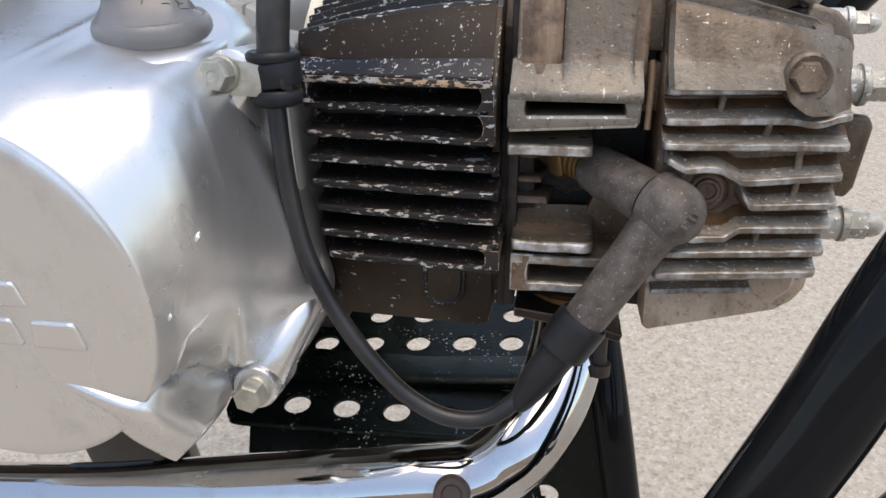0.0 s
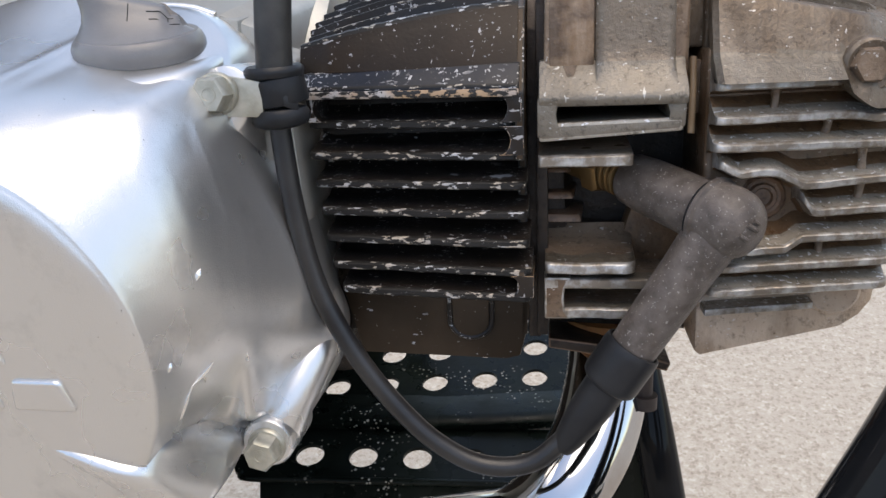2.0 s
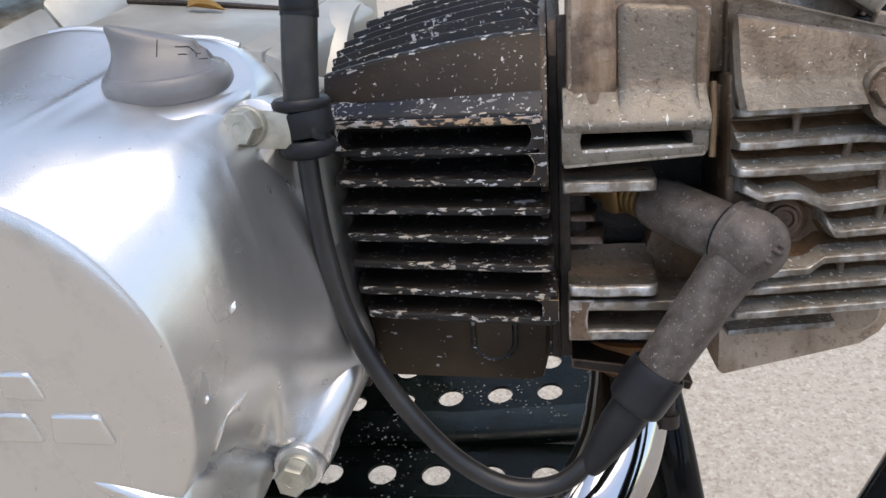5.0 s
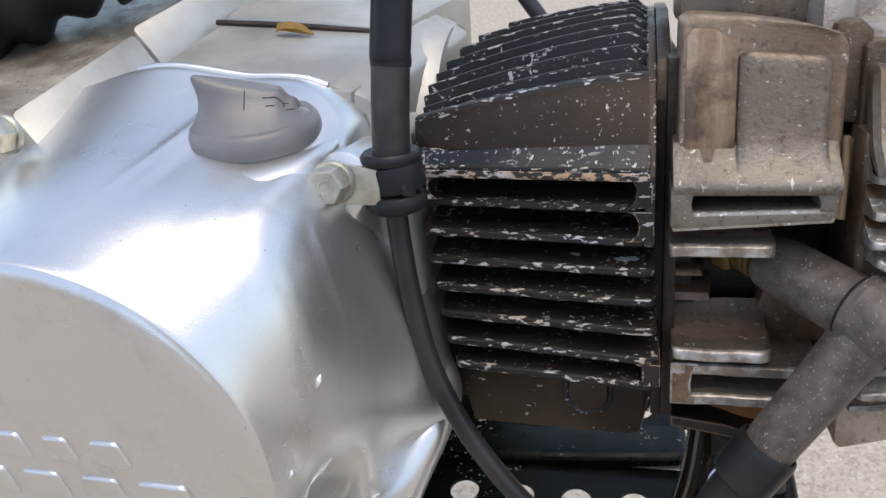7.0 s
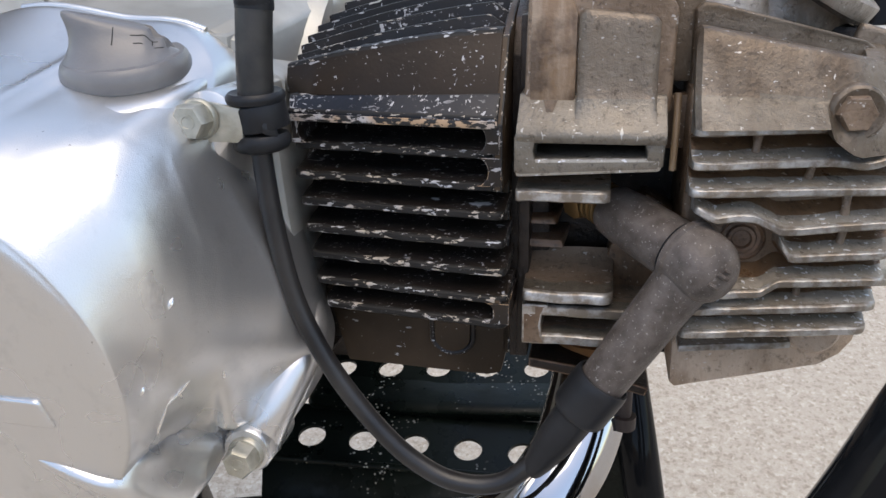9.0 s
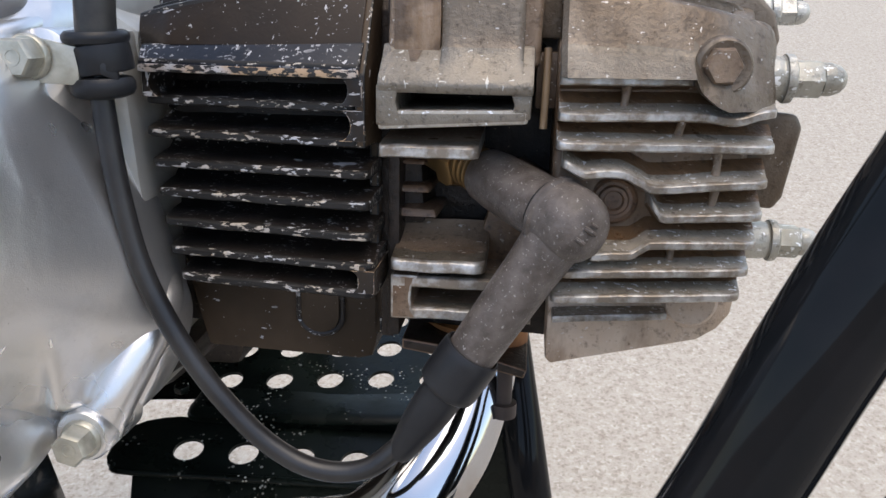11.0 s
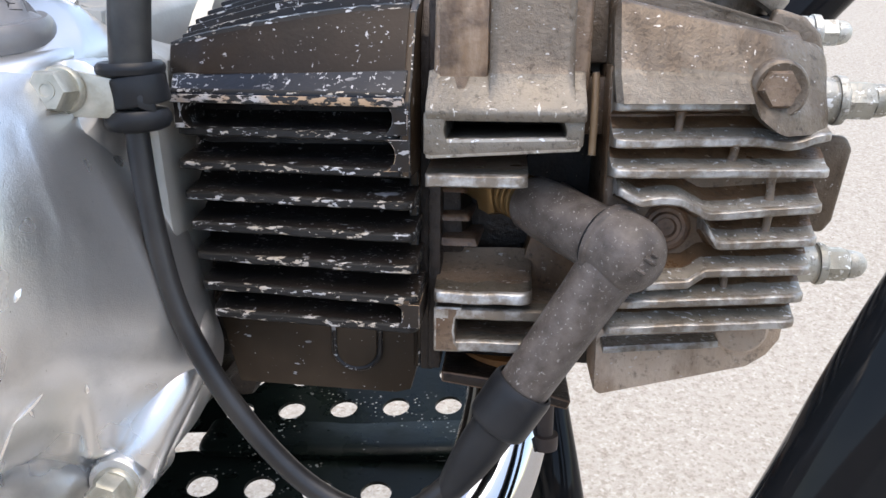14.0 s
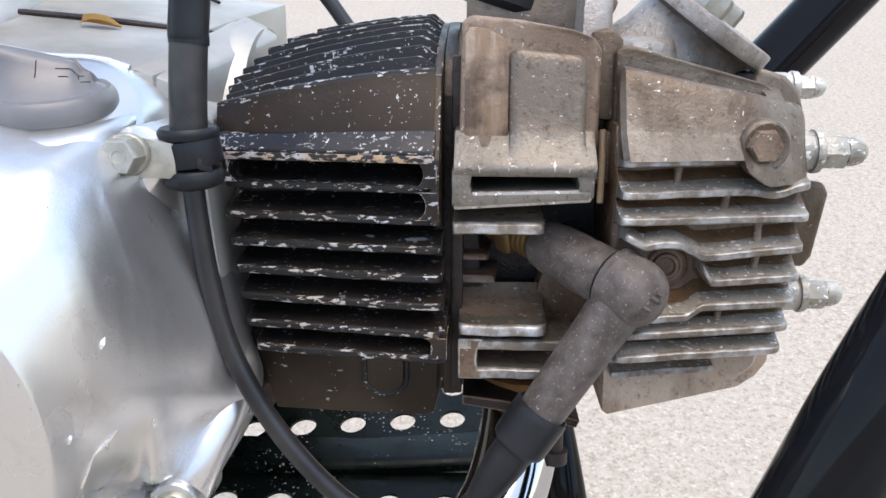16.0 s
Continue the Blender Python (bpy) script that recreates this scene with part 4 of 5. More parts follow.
    stub = lambda x: 405.6 - 3.8 * step(x, 79, 81.7)
    for z, l, r in ((lambda x: 432.0, 57.6, 86.8), (dip, 57.6, 106.0), (lambda x: 418.2 - 0.02 * (x - 58), 57.5, 106.6), (arch, 59.0, 106), (stub, 79.0, 105.6), (paddle, 66, 105), (lambda x: 389.4 - 0.02 * (x - 65), 60, 104), (lambda x: 383.6 - 0.02 * (x - 58), 58, 102.6)):
        part("flank_fin", cast_fin(l, r, rounded(front, l, r, 1.8, 3.0), root, z, 2.2, 1.2, 0.22, fillet=1.0, swell=2.6), FIN, t, edge=WORN, deep=SOAKED)
    for x, z, d in ((71.5, 424.6, 0.8), (84, 418.4, 1.5), (94, 410, 0.4), (93.5, 402, 1.2), (85, 389, 0.6)):
        part("casting_nub", tube([(x, front(x) + 5, z + 0.4), (x + d * 0.5, front(x) + 5.2, z + 3), (x + d, front(x) + 6.4, z + 6)], lambda q: 1.4 - 2.0 * q * (1 - q), 10, 3), BOSS, t)
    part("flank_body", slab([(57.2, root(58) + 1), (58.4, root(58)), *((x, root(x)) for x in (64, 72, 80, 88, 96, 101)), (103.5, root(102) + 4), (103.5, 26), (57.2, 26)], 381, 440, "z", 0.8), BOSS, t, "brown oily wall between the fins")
    # the plate above the fins: it leans back, flares out into the first fin and, beyond it, into the second
    cols = []
    for x in (57.6, 58.0, 58.8, *span(60, 85, 2.2), 85.8, 86.8, 88, *span(90, 103, 2.0), 104.6, 105.8, 106.6):
        lean = lambda z: -14 + (z - 434) * 0.42 + max(0, x - 60) * 0.16 + max(0, x - 92) * 0.5 + 1.6 * (1 - step(x, 57.6, 58.8)) + 2.4 * step(x, 104, 106.6) ** 2
        crest = 454.0 - 0.207 * (x - 58) - 2.0 * (1 - step(x, 57.6, 59.6)) ** 2 - 2.5 * step(x, 103.4, 106.6) ** 2
        foot = 432.6 - 7.0 * step(x, 85.9, 93.5) ** 0.6
        flare = 4.4 - 3.2 * step(x, 85.9, 88)
        rows = [(x, lean(crest) + 1.6, crest), (x, lean(crest) + 0.5, crest - 0.35), (x, lean(crest - 1.2), crest - 1.2)]
        for q in (0.15, 0.3, 0.45, 0.6, 0.66, 0.7, 0.75, 0.8, 0.88, 0.94, 1.0):
            z = crest - 1.2 + (foot - crest + 1.2) * q
            rows.append((x, lean(max(z, 430)) - flare * max(0.0, (q - 0.68) / 0.32) ** 1.05 + 0.16 * noise.noise((x * 0.12, 0, z * 0.12)), z))
        cols.append(rows)
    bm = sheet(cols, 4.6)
    # the flare gets the darker LEDGE alloy, offsetting the light it catches
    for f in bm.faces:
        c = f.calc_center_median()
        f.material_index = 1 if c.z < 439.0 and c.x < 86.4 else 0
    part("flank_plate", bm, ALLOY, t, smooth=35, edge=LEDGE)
    lean2 = lambda a, c: 2 + max(0, a - 60) * 0.16 + max(0, a - 92) * 0.5
    part("flank_plate", slab([(57.5, 436), (100, 434), (103, 444), (100.4, 447.8), (98, 449), (62, 458.4), (59.4, 458.8), (57.5, 457)], lean2, lambda a, c: lean2(a, c) + 4.4, "y", 1.6, seg=4), ALLOY, t)
    part("flank_plate", slab([(92, 436), (108.4, 434), (110.6, 441), (108.8, 447), (105, 450.8), (98, 453)], 16.5, 20.5, "y", 1.4, seg=4), ALLOY, t)
    part("plate_bridge", hull([(96, 1, 440), (101, 2, 440), (96, 1, 445), (100.4, 2, 444.4), (98, 18, 442), (105, 18, 442), (98, 18, 449), (104, 18, 448)], 1.2), ALLOY, t)
    part("lower_plate", slab([(58, 362.5), (59.5, 361.2), (96, 367), (101, 370), (104, 374), (105, 383), (58, 380)], lambda a, c: -2 + max(0, a - 60) * 0.2, 16, "y", 0.8), TAN, t)
    part("lower_plate_lip", strip(span(59, 87, 7), lambda x: -8 + (x - 60) * 0.24, 6, lambda x: 375.3, 1.8, 0.5), FIN, t, edge=WORN)
    part("lower_plate_boss", lathe([(7, 0), (7, 3.5), (6, 4.5), (0, 4.5)], (93, 7, 378), (0, -1, 0), 28), TAN, t)
    boss = part("bolt_boss", lathe([(6.6, 0), (6.4, 4.0), (6.0, 4.8), (5.5, 5.1), (5.0, 5.0), (4.7, 4.85), (0, 4.85)], (92, -4.2, 435.2), (0.1, -1, 0), 36), ALLOY, t)
    bm = hexagon(4.4, 3.0, (91.8, -8.5, 435.3), (0.1, -1, 0), 0.3, dome=0.5)
    soften(bm, 1.5, 4)
    part("boss_bolt", bm, BOSS, boss)
    bm = lathe([(7, 0), (7, 3), (5.6, 3.4), (5.6, 12), (5.0, 12.6), (4.4, 12), (3.6, 12), (3.2, 12.7), (2.4, 12.7), (2.0, 12), (0, 12)], (71.5, 6, 404.5), (0, -1, 0), 32)
    part("plug_screw", bm, OILY, t)
    part("end_plate", slab([(102, 402), (111, 401), (113, 404), (115.5, 421), (114, 424), (102, 425)], 7, 11, "y", 1.8, seg=4), ALLOY, t)
    # the inlet side on top
    axis = Vector((0.56, -0.2, 0.80)).normalized()
    base = Vector((83.0, 39, 457.4))
    part("inlet_port", lathe([(34, -26), (27, -16), (22, -9), (19.6, -2), (18.4, 5), (18.2, 7.2), (0, 7.2)], base, axis, 48), CAST, t)
    part("port_bridge", hull([(56, 10, 440), (56, 11, 459), (64, 14, 459.4), (76, 18, 461), (80, 20, 440), (56, 44, 461), (76, 44, 463), (56, 44, 440), (80, 44, 440)], 3.0), CAST, t)
    part("port_column", hull([(49, 7, 446), (57.6, 9, 446), (49.5, 8, 463), (57, 10, 463), (51, 16, 486), (58.5, 17, 486), (49, 36, 446), (57.6, 36, 446), (51, 36, 486), (58.5, 36, 486)], 2.6), CAST, t)
    u = Vector((0, 1, 0)).cross(axis).normalized()
    v = axis.cross(u)
    rim = [base + u * (20.5 * math.cos(a)) + v * ((20.5 + 6.0 * abs(math.sin(a)) ** 3) * math.sin(a)) for a in (2 * math.pi * k / 40 for k in range(40))]
    bm = hull([p + axis * h for p in rim for h in (7.8, 12.6)], 0.9)
    part("inlet_flange", bm, CAST, t, "pale cast inlet flange")
    part("flange_gasket", hull([base + (p - base) * 0.985 + axis * h for p in rim for h in (7.0, 8.0)]), GRIME_SHADE, t)
    for a in (-1.9, 1.2):
        bm = hexagon(5.2, 5.5, base + u * (15 * math.cos(a)) + v * (15 * math.sin(a)) + axis * 12.4, axis, 0.4)
        soften(bm, 0.5)
        part("flange_nut", bm, ZINC, t, "dull silver flange nut")
    part("top_cover", slab([(20, 462), (55, 458), (62, 470), (58, 476), (20, 474)], 26, 70, "y", 2), ALLOY, t)
    part("shadow_cover", lathe([(15, 0), (17, 2), (17, 12), (15, 14), (0, 14)], (28, 40, 469), (0.3, 0, 0.95), 32), RUBBER, t)


cylinder_head()


def dome_nut(at, r, long):
    t = thing("dome_nut", "silver dome nut and washer on a head stud", "nut", "head nuts")
    a = Vector(at)
    part("spacer", lathe([(r * 1.12, -7), (r * 1.12, -1.4), (r * 1.06, -1.0), (r * 1.06, -0.6), (r * 1.15, -0.2), (0, 0)], a, (1, 0, 0), 28), STUD, t)
    part("washer", lathe([(r * 1.2, 0), (r * 1.24, 0.4), (r * 1.2, 1.8), (r * 0.95, 2.4), (0, 2.4)], a, (1, 0, 0), 28), STUD, t)
    bm = hexagon(r, long * 0.5, a + Vector((2.3, 0, 0)), (1, 0, 0), 0.3, dome=0.12)
    soften(bm, 0.55, 3)
    nut = part("nut", bm, STUD, t)
    part("dome", lathe([(r * 0.82, 0), (r * 0.82, long * 0.16), (r * 0.68, long * 0.32), (r * 0.4, long * 0.42), (0, long * 0.45)], a + Vector((2.3 + long * 0.5, 0, 0)), (1, 0, 0), 24), STUD, nut)


dome_nut((109, 6, 432.3), 4.6, 12.4)
dome_nut((112.6, 14, 391.8), 4.3, 10.6)
dome_nut((110, 28, 447.5), 3.6, 8)


# ---- ignition ----
PLUG, ELBOW, STEM_END = Vector((36.5, 8.5, 409.4)), Vector((60.5, -17, 401.5)), Vector((40.6, -17, 369.2))


def spark_plug():
    t = thing("spark_plug", "spark plug with a golden hexagon body", "spark plug")
    d = (ELBOW - PLUG).normalized()
    part("thread", lathe([(6, -16), (6, -4), (0, -4)], PLUG, d, 24), BRASS, t)
    bm = hexagon(7.6, 5, PLUG - d * 5, d, 0.2)
    soften(bm, 0.4)
    part("hexagon", bm, BRASS, t)
    for k in range(3):
        part("crimp_ring", lathe([(5.0, 0), (5.8, 0.5), (5.8, 1.3), (5.0, 1.8), (0, 1.8)], PLUG + d * (k * 1.9), d, 28), BRASS, t)


def plug_cap():
    t = thing("plug_connector", "dusty grey right-angled spark plug connector with rubber boot", "plug connector")
    d = (ELBOW - PLUG).normalized()
    a = PLUG + d * 6.5
    n = (ELBOW - a).length
    part("barrel", lathe([(5.4, 0.4), (6.0, 0), (6.6, 1.2), (7.1, 6), (7.5, n), (0, n)], a, d, 40), CAP, t)
    part("elbow", lathe([(7.4, -4.6), (8.6, -4.5), (9.2, -4.0), (9.2, -3.0), (8.6, -2.5), (8.55, -2.3), (8.6, 0.5), (8.5, 2.0), (8.2, 3.6), (7.7, 5.0), (7.0, 6.2), (6.1, 7.2), (5.0, 8.0), (3.6, 8.5), (1.8, 8.8), (0, 8.9)], ELBOW, d, 40), CAP, t, smooth=32)
    u, v, w = frame_of(d)
    part("rim_groove", tube([ELBOW - d * 4.9 + 7.9 * (math.cos(a) * u + math.sin(a) * v) for a in (2 * math.pi * k / 32 for k in range(33))], 0.45, 6, 1), RUBBER, t)
    dn = (STEM_END - ELBOW).normalized()
    n = (STEM_END - ELBOW).length
    for mid, run, wide in ((0.25, 3.4, 0.55), (-0.55, 2.6, 0.5), (0.75, 1.8, 0.45)):
        q = (Vector((0.42 + 0.30 * mid, -0.88, -0.06 + 0.26 * mid))).normalized()
        s = q.cross(Vector((0.6, 0, 0.8))).normalized()
        part("mould_mark", tube([ELBOW + (q * 9.35 + s * k * run).normalized() * 9.35 for k in (-0.5, 0, 0.5)], wide, 8, 4), CAP, t)
    part("stem", lathe([(7.3, 0), (6.8, 6), (6.4, 14), (5.95, n), (5.9, n + 4), (0, n + 4)], ELBOW, dn, 40), CAP, t)
    part("seam", tube([ELBOW + dn * s + Vector((-4.6, -5.0 + 0.02 * s, -2.0)) for s in (9, 16, 24, n)], 0.3, 8, 4), RUBBER, t)
    bm = lathe([(5.9, 1), (6.5, -0.8), (7.0, -0.6), (7.3, 0.2), (7.4, 1.6), (7.35, 9.4), (7.1, 10.6), (6.4, 11.3), (5.6, 11.6), (5.4, 12.2), (5.3, 17), (4.9, 22), (4.3, 26), (3.7, 29.5), (3.1, 32), (2.6, 33), (0, 33.2)], STEM_END, dn, 40)
    part("rubber_boot", bm, RUBBER, t, "black rubber boot over the cable end")


def ignition_cable():
    t = thing("ignition_cable", "black ignition cable hanging in a loop below the cylinder", "cable")
    dn = (STEM_END - ELBOW).normalized()
    way = [STEM_END + dn * 24, STEM_END + dn * 32 + Vector((-1.2, 0, 0.6)), (16.6, -17.6, 337.6), (9.4, -18, 335.8), (1.4, -18, 336.6), (-6, -18, 340.2), (-13.6, -18, 346.4), (-23, -18, 357.5), (-31.5, -18, 371), (-38, -18, 386), (-41.5, -18, 402), (-43.5, -18, 420), (-44, -18, 436), (-43, -17, 452)]
    part("cable_core", tube(way, 2.6, 20, 10), CABLE, t)
    part("sleeve", tube([(-44, -18, 437), (-43.4, -18, 448), (-42.2, -17, 464), (-40, -13, 490), (-36, 0, 530)], 4.35, 24, 8), SLEEVE, t)
    part("sleeve_end", tube([(-42.6, -17.4, 458.6), (-42.5, -17.3, 460), (-42.3, -17.1, 464), (-40, -13, 490), (-36, 0.2, 530)], 4.6, 24, 8), RUBBER, t)


spark_plug()
plug_cap()
ignition_cable()


def cable_clip():
    t = thing("cable_clip", "steel cable clip with a black rubber ring", "clip")
    part("bracket", slab([(-60, 431), (-58, 429), (-45.6, 428.4), (-45.6, 436.6), (-54, 438.4), (-57.6, 438), (-59.8, 435.6)], lambda a, c: -25.2 + max(0, a + 52) * 0.25, lambda a, c: -23.6 + max(0, a + 52) * 0.25, "y", 0.4), ZINC, t)
    part("rubber_ring", lathe([(4.4, 0.4), (6.4, 0), (7.1, 0.7), (7.2, 1.5), (6.9, 2.4), (5.8, 3.0), (5.2, 3.6)], (-44.1, -18, 440), (0.02, 0.06, -1), 32), RUBBER, t)
    part("strap", lathe([(5.2, 2.8), (6.3, 3.0), (6.5, 3.6), (6.5, 8.6), (6.2, 9.2), (5.2, 9.4)], (-44.1, -18, 440), (0.16, 0.05, -1), 32), RUBBER, t)
    part("strap_hook", hull([(-40.5, -24.2, 433.4), (-38, -21.4, 433.8), (-40.5, -24.2, 430.6), (-37.6, -21.2, 429.4), (-39, -20, 433), (-38, -20, 430)], 0.7), RUBBER, t)
    part("rubber_ring", lathe([(5.0, 9.8), (6.4, 10.2), (7.0, 11.2), (7.0, 12.8), (6.2, 14.0), (4.6, 14.6), (3.4, 14.8)], (-44.1, -18, 440), (0.06, 0.02, -1), 32), RUBBER, t)


cable_clip()


# ---- exhaust ----
def exhaust_pipe():
    t = thing("exhaust_pipe", "bright chrome exhaust pipe bending back under the engine", "exhaust pipe")
    way = [(39, 34, 350), (37.5, 25, 340), (33, 14, 327), (25, 5.3, 315.8), (17, 2.5, 308.0), (9.5, 0.9, 303.6), (0, 0.2, 301.8), (-12, 0, 299.8), (-30, 0, 296.5), (-60, 0, 292), (-95, 0, 286), (-130, 0, 280.5), (-180, 0, 276), (-260, 0, 272)]
    part("pipe", tube(way, 12.6, 48, 12), CHROME, t)
    part("welded_plug", lathe([(6.0, -5), (5.8, 2.0), (5.0, 3.0), (3.4, 3.1), (2.8, 2.3), (0, 2.3)], (4.0, -11.0, 305.5), (0.05, -1, 0.35), 32), RUST, t, "burnt brown plug welded into the pipe")
    # the flange's near-black includes the shade it lies in, besides its dirt
    part("flange", slab([(20, 358.2), (34, 356), (53, 351.5), (54, 354), (34, 359.5), (20, 361.2)], 9, 44, "y", 0.5), GRIME_SHADE, t, "thin oily steel exhaust flange, toned dark for shade", edge=OILY)
    part("collar", lathe([(15.5, 0), (15.5, 9), (13.5, 10), (0, 10)], (38.5, 32, 362), (0, 0.05, -1), 36), RUSTY, t, "orange rusted collar")
    part("flange_stud", lathe([(2.2, -14), (2.2, 0), (3.6, 0), (3.6, 4), (0, 4)], (48, 16, 341), (0, 0, -1), 16), RUST, t)


exhaust_pipe()


# ---- perforated foot guard ----
def punched(holes, hole, cell_u, cell_v, at, u, v, margins=()):
    """A punched sheet of cells laid along u and v, each with a round hole or (where holes says so) none."""
    u, v = Vector(u).normalized(), Vector(v).normalized()
    n = u.cross(v)
    bm = bmesh.new()
    sides = 32
    turn = [2 * math.pi * k / sides for k in range(sides)]
    for j, row in enumerate(holes):
        for i, mark in enumerate(row):
            if mark == " ":
                continue
            c = Vector(at) + u * cell_u * i + v * cell_v * j
            square = [(math.cos(a) / max(abs(math.cos(a)), abs(math.sin(a))) * cell_u / 2, math.sin(a) / max(abs(math.cos(a)), abs(math.sin(a))) * cell_v / 2) for a in turn]
            top = [bm.verts.new(c + a * u + b * v) for a, b in square]
            low = [bm.verts.new(c + a * u + b * v - n * 1.6) for a, b in square]
            if mark == "-":
                bm.faces.new(top)
                bm.faces.new(low)
                continue
            rt = [bm.verts.new(c + hole * (math.cos(a) * u + math.sin(a) * v)) for a in turn]
            rl = [bm.verts.new(q.co - n * 1.6) for q in rt]
            for k in range(sides):
                m = (k + 1) % sides
                bm.faces.new((top[k], top[m], rt[m], rt[k]))
                bm.faces.new((low[k], low[m], rl[m], rl[k]))
                bm.faces.new((rt[k], rt[m], rl[m], rl[k]))
    bmesh.ops.remove_doubles(bm, verts=bm.verts, dist=0.05)
    return bm


def perforated(outline, holes, radius, at, u, v, thick=1.6):
    """A punched sheet of free outline: corners and hole centres in millimetres along u and v."""
    u, v = Vector(u).normalized(), Vector(v).normalized()
    n = u.cross(v).normalized()
    bm = bmesh.new()
    loops = [outline, *([(a + radius * math.cos(2 * math.pi * k / 28), b + radius * math.sin(2 * math.pi * k / 28)) for k in range(28)] for a, b in holes)]
    edges = []
    for loop in loops:
        vs = [bm.verts.new(Vector(at) + u * a + v * b) for a, b in loop]
        edges += [bm.edges.new((p, q)) for p, q in zip(vs, vs[1:] + vs[:1])]
    bmesh.ops.triangle_fill(bm, use_beauty=True, use_dissolve=False, edges=edges)
    bmesh.ops.recalc_face_normals(bm, faces=bm.faces)
    body = bmesh.ops.extrude_face_region(bm, geom=bm.faces[:])
    bmesh.ops.translate(bm, vec=-thick * n, verts=[g for g in body["geom"] if isinstance(g, bmesh.types.BMVert)])
    return bm


def foot_guard():
    t = thing("foot_guard", "black perforated steel foot guard speckled with dried mud", "foot guard")
    part("upper_tray", punched(["-ooooo-", "-ooooo-", "-ooooo-", "-ooooo-"], 6.0, 23.7, 23, (-105.5, 138.2, 280.6), (1, 0.06, 0.05), (0, 1, 0.27)), MUDDY, t)
    roll = [(133.4, 281.6), (129, 281.2), (117, 280.2), (113.4, 279.2), (111.6, 277.4), (112.4, 275), (115.4, 271), (118, 268.6), (133.4, 268.6)]
    bm = bmesh.new()
    rings = []
    for x, q in ((-92, 0.55), (-91.2, 0.8), (-89.6, 0.94), (-87, 1.0), *((x, 1.0) for x in span(-80, 24, 11.5)), (28, 1.0), (30.4, 0.95), (31.8, 0.82), (32.4, 0.6)):
        lift = 0.045 * max(0, x + 30) + 0.0009 * (x + 40) ** 2 * 0.25
        rings.append([bm.verts.new((x, 126 + (y - 126) * q + 0.03 * (x + 36), 274 + (z - 274) * q + lift)) for y, z in roll])
    for p, q in zip(rings, rings[1:]):
        for k in range(len(roll)):
            bm.faces.new((p[k], p[(k + 1) % len(roll)], q[(k + 1) % len(roll)], q[k]))
    bm.faces.new(rings[0])
    bm.faces.new(rings[-1])
    part("rolled_edge", bm, MUDDY, t, smooth=50)
    lobe = [(-3, -12.5), (-6.5, -11), (-8.6, -7), (-9, -1), (-8.2, 6), (-6, 11), (-1, 15), (6, 17.6), (13, 19), (150, 19), (150, -12.5)]
    part("lower_step", perforated(lobe, [(23.7 * k, 0) for k in range(1, 7)], 6.2, (-107.5, 95.8, 270.2), (1, 0.01, 0), (0, 1, 0.27)), MUDDY, t)
    part("step_brow", tube([(-112, 85.2, 266.6), (-106, 84, 265.2), (-60, 84.5, 265.6), (44, 86, 266)], 1.6, 12, 6), MUDDY, t)
    part("front_skirt", punched(["ooooo", "ooooo", "ooooo"], 6.6, 26.8, 27, (-87, 66, 232), (1, 0.0, 0.05), (0, -0.35, -1)), MUDDY, t)
    part("skirt_top", hull([(-100, 71, 246), (32, 71, 249.4), (-103, 84, 264), (26, 85, 265.6), (-100, 73, 245), (32, 73, 248.4), (-103, 86, 263), (26, 87, 264.6)], 0.5), MUDDY, t)
    part("side_plate", perforated([(34, 330), (54, 330), (58, 290), (64, 224), (30, 224), (27, 250), (25, 272), (29, 290)], [(33.4, 261.5), (38, 236)], 5.2, (0, 55, 0), (1, 0, 0), (0, 0, 1), 2.2), MUDDY, t)
    part("side_tube", tube([(40, 62, 366), (46, 62, 352), (51.5, 48, 328), (57, 40, 300), (66, 38, 250), (76, 36, 200)], 6.8, 28, 8), GLOSS, t)
    part("cross_bar", tube([(-134, 56, 252), (-118, 64, 250), (-101, 74, 247)], 4, 14, 4), MUDDY, t)
    part("mounting_bar", hull([(-124, 150, 340), (-106, 150, 340), (-124, 158, 340), (-106, 158, 340), (-112, 150, 281), (-96, 150, 281), (-112, 158, 283), (-96, 158, 283)], 1.5), MUDDY, t)
    part("tab_bolt", hexagon(3.5, 3, (-96, 120, 285), (0, -0.3, 1)), MUDDY, t)


foot_guard()


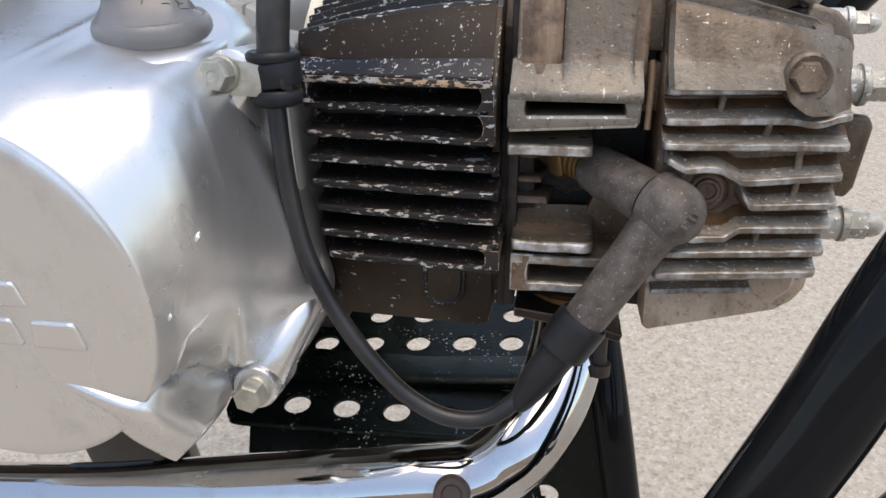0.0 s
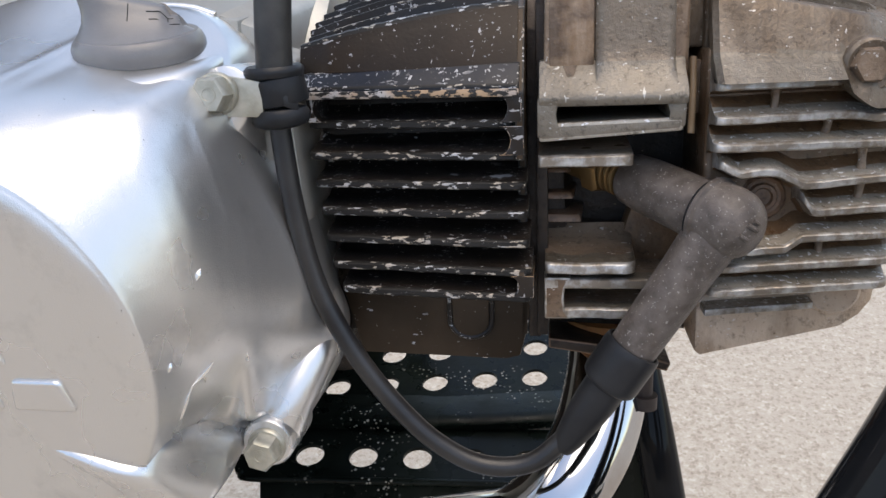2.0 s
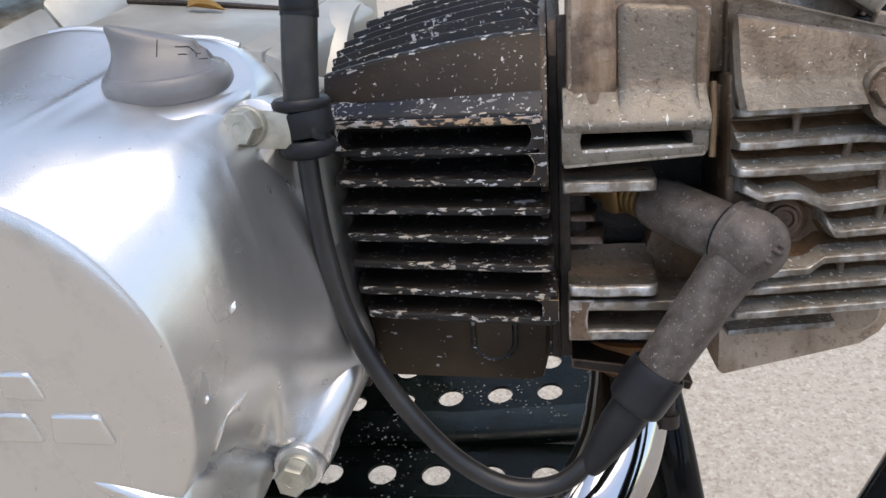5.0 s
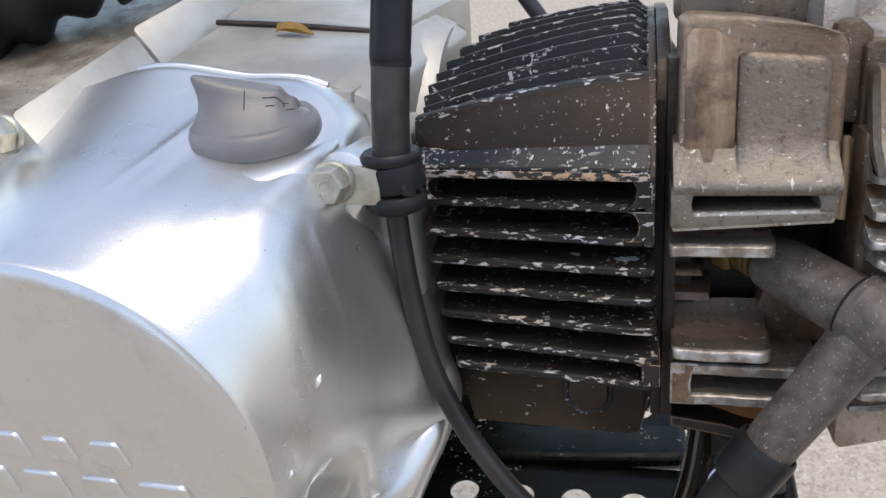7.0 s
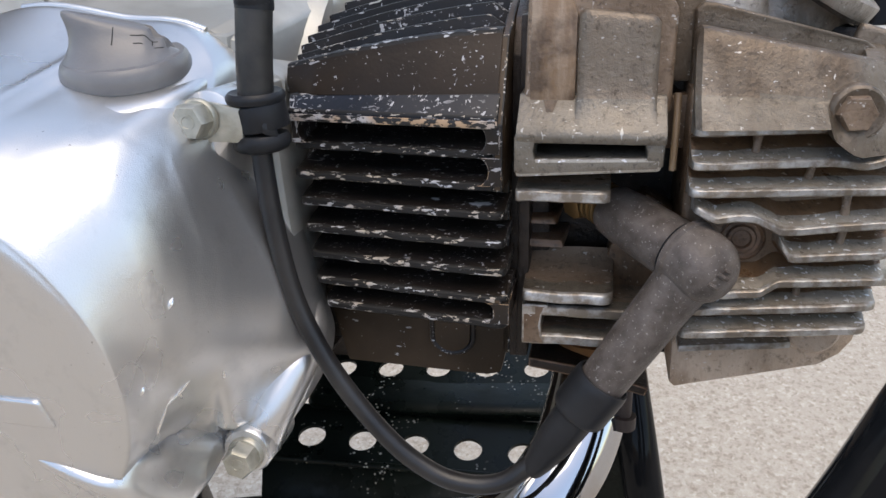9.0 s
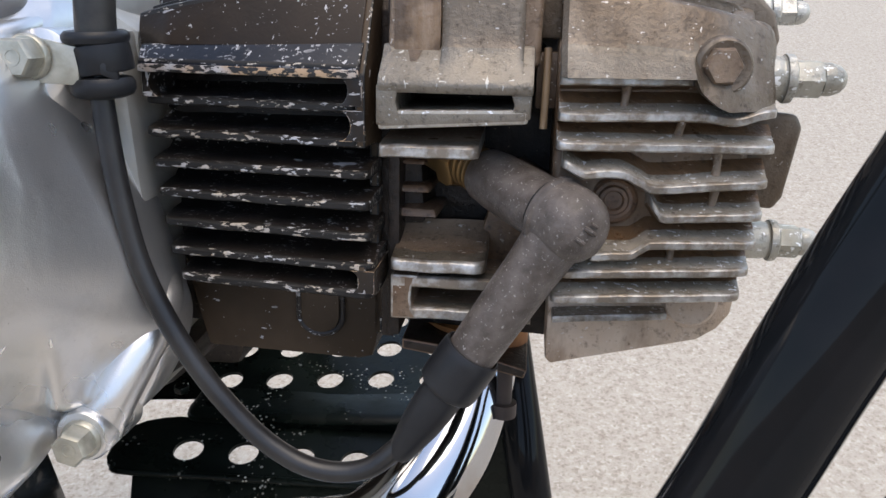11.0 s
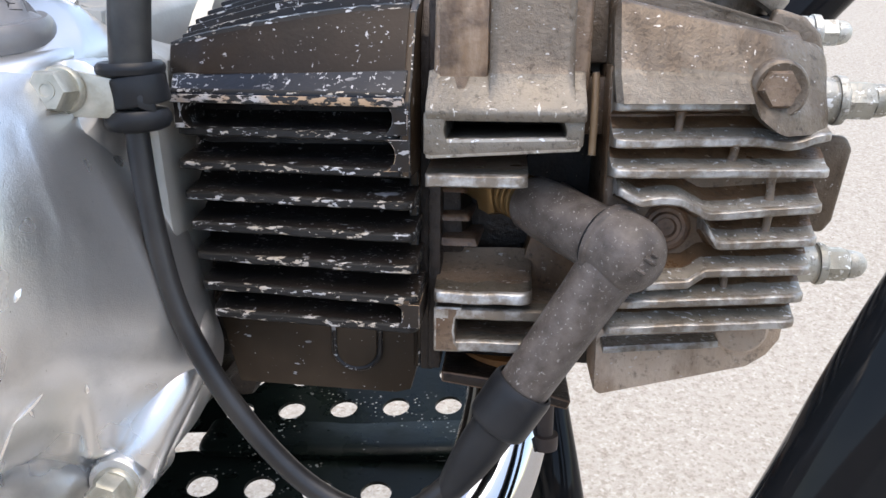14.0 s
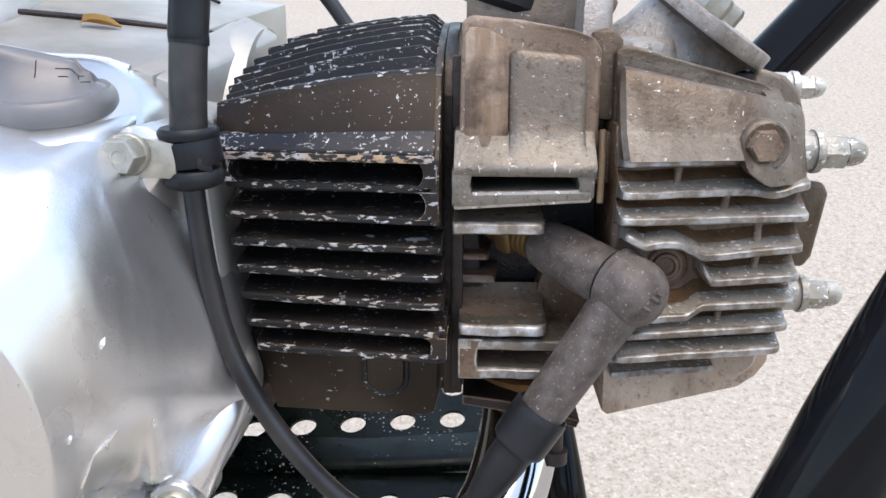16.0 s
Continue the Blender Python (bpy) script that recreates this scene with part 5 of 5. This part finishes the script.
def stand_bar():
    t = thing("stand_bar", "black painted steel stand bracket under the crankcase", "bracket")
    part("bar", hull([(-176, 36, 336), (-136, 36, 336), (-176, 62, 336), (-136, 62, 336), (-132, 44, 190), (-100, 44, 190), (-132, 66, 190), (-100, 66, 190)], 3.0), BAR, t)
    part("leg", hull([(-130, 46, 196), (-104, 46, 196), (-130, 64, 196), (-104, 64, 196), (-100, 46, 8), (-76, 46, 8), (-100, 64, 12), (-76, 64, 12)], 3.0), BAR, t)


stand_bar()


def leaf_scrap(at, turn, mat, label):
    t = thing("leaf_scrap", label, "leaf")
    c = pose(*at, 15, 0, turn)
    bm = slab([(-4.2, -0.5), (-2, -1.6), (2, -1.8), (4.6, 0), (2.4, 1.7), (-2, 1.4)], 0.2, lambda a, b: 0.8 + 0.25 * abs(b), "z", 0.2)
    bm.transform(c)
    part("blade", bm, mat, t)


leaf_scrap((-73, 167, 290.8), 20, YELLOW, "yellowed leaf scrap lying on the foot guard")
leaf_scrap((35, 84.5, 267.2), 35, LEAF, "brown leaf scrap lying on the foot guard")


# ---- front guard and frame ----
def crash_guard():
    t = thing("crash_guard", "black painted tubular crash guard in front of the engine", "crash guard")
    part("guard_tube", tube([(160, -45, 500), (141, -45, 458), (125, -45, 425), (107.6, -45, 387), (95.6, -45, 357), (81, -45, 325), (74.5, -45, 312), (65.5, -45, 299.5), (49, -46, 288.5), (16, -48, 280)], 11.5, 40, 8), GLOSS, t)
    part("brace_tube", tube([(190, -38, 440), (150, -40, 372), (120, -42, 328), (96, -44, 302), (74, -46, 288)], 9, 32, 8), GLOSS, t)
    bm = hexagon(6.2, 7, (73, -22, 306), (-0.45, 0.2, 0.87), 0.2)
    soften(bm, 0.5)
    part("clamp_bolt", bm, STEEL, t, "blue-grey zinc hexagon bolt")
    part("clamp_washer", lathe([(7.4, 0), (7.4, 1.6), (0, 1.6)], (74, -22.4, 304), (-0.45, 0.2, 0.87), 28), STEEL, t)


crash_guard()


def frame_tube():
    t = thing("frame_tube", "black painted frame tube rising in front of the head", "frame tube")
    part("down_tube", tube([(96, 62, 430), (124, 60, 462), (150, 58, 492), (190, 56, 540)], 9.5, 32, 6), GLOSS, t)


frame_tube()


def rear_wire():
    t = thing("control_wire", "thin black control cable behind the cylinder", "cable")
    part("wire", tube([(-60, 98, 530), (-42, 100, 490), (-29, 100, 471), (-20, 99, 458), (-14, 96, 445)], 2.8, 16, 8), CABLE, t)


rear_wire()
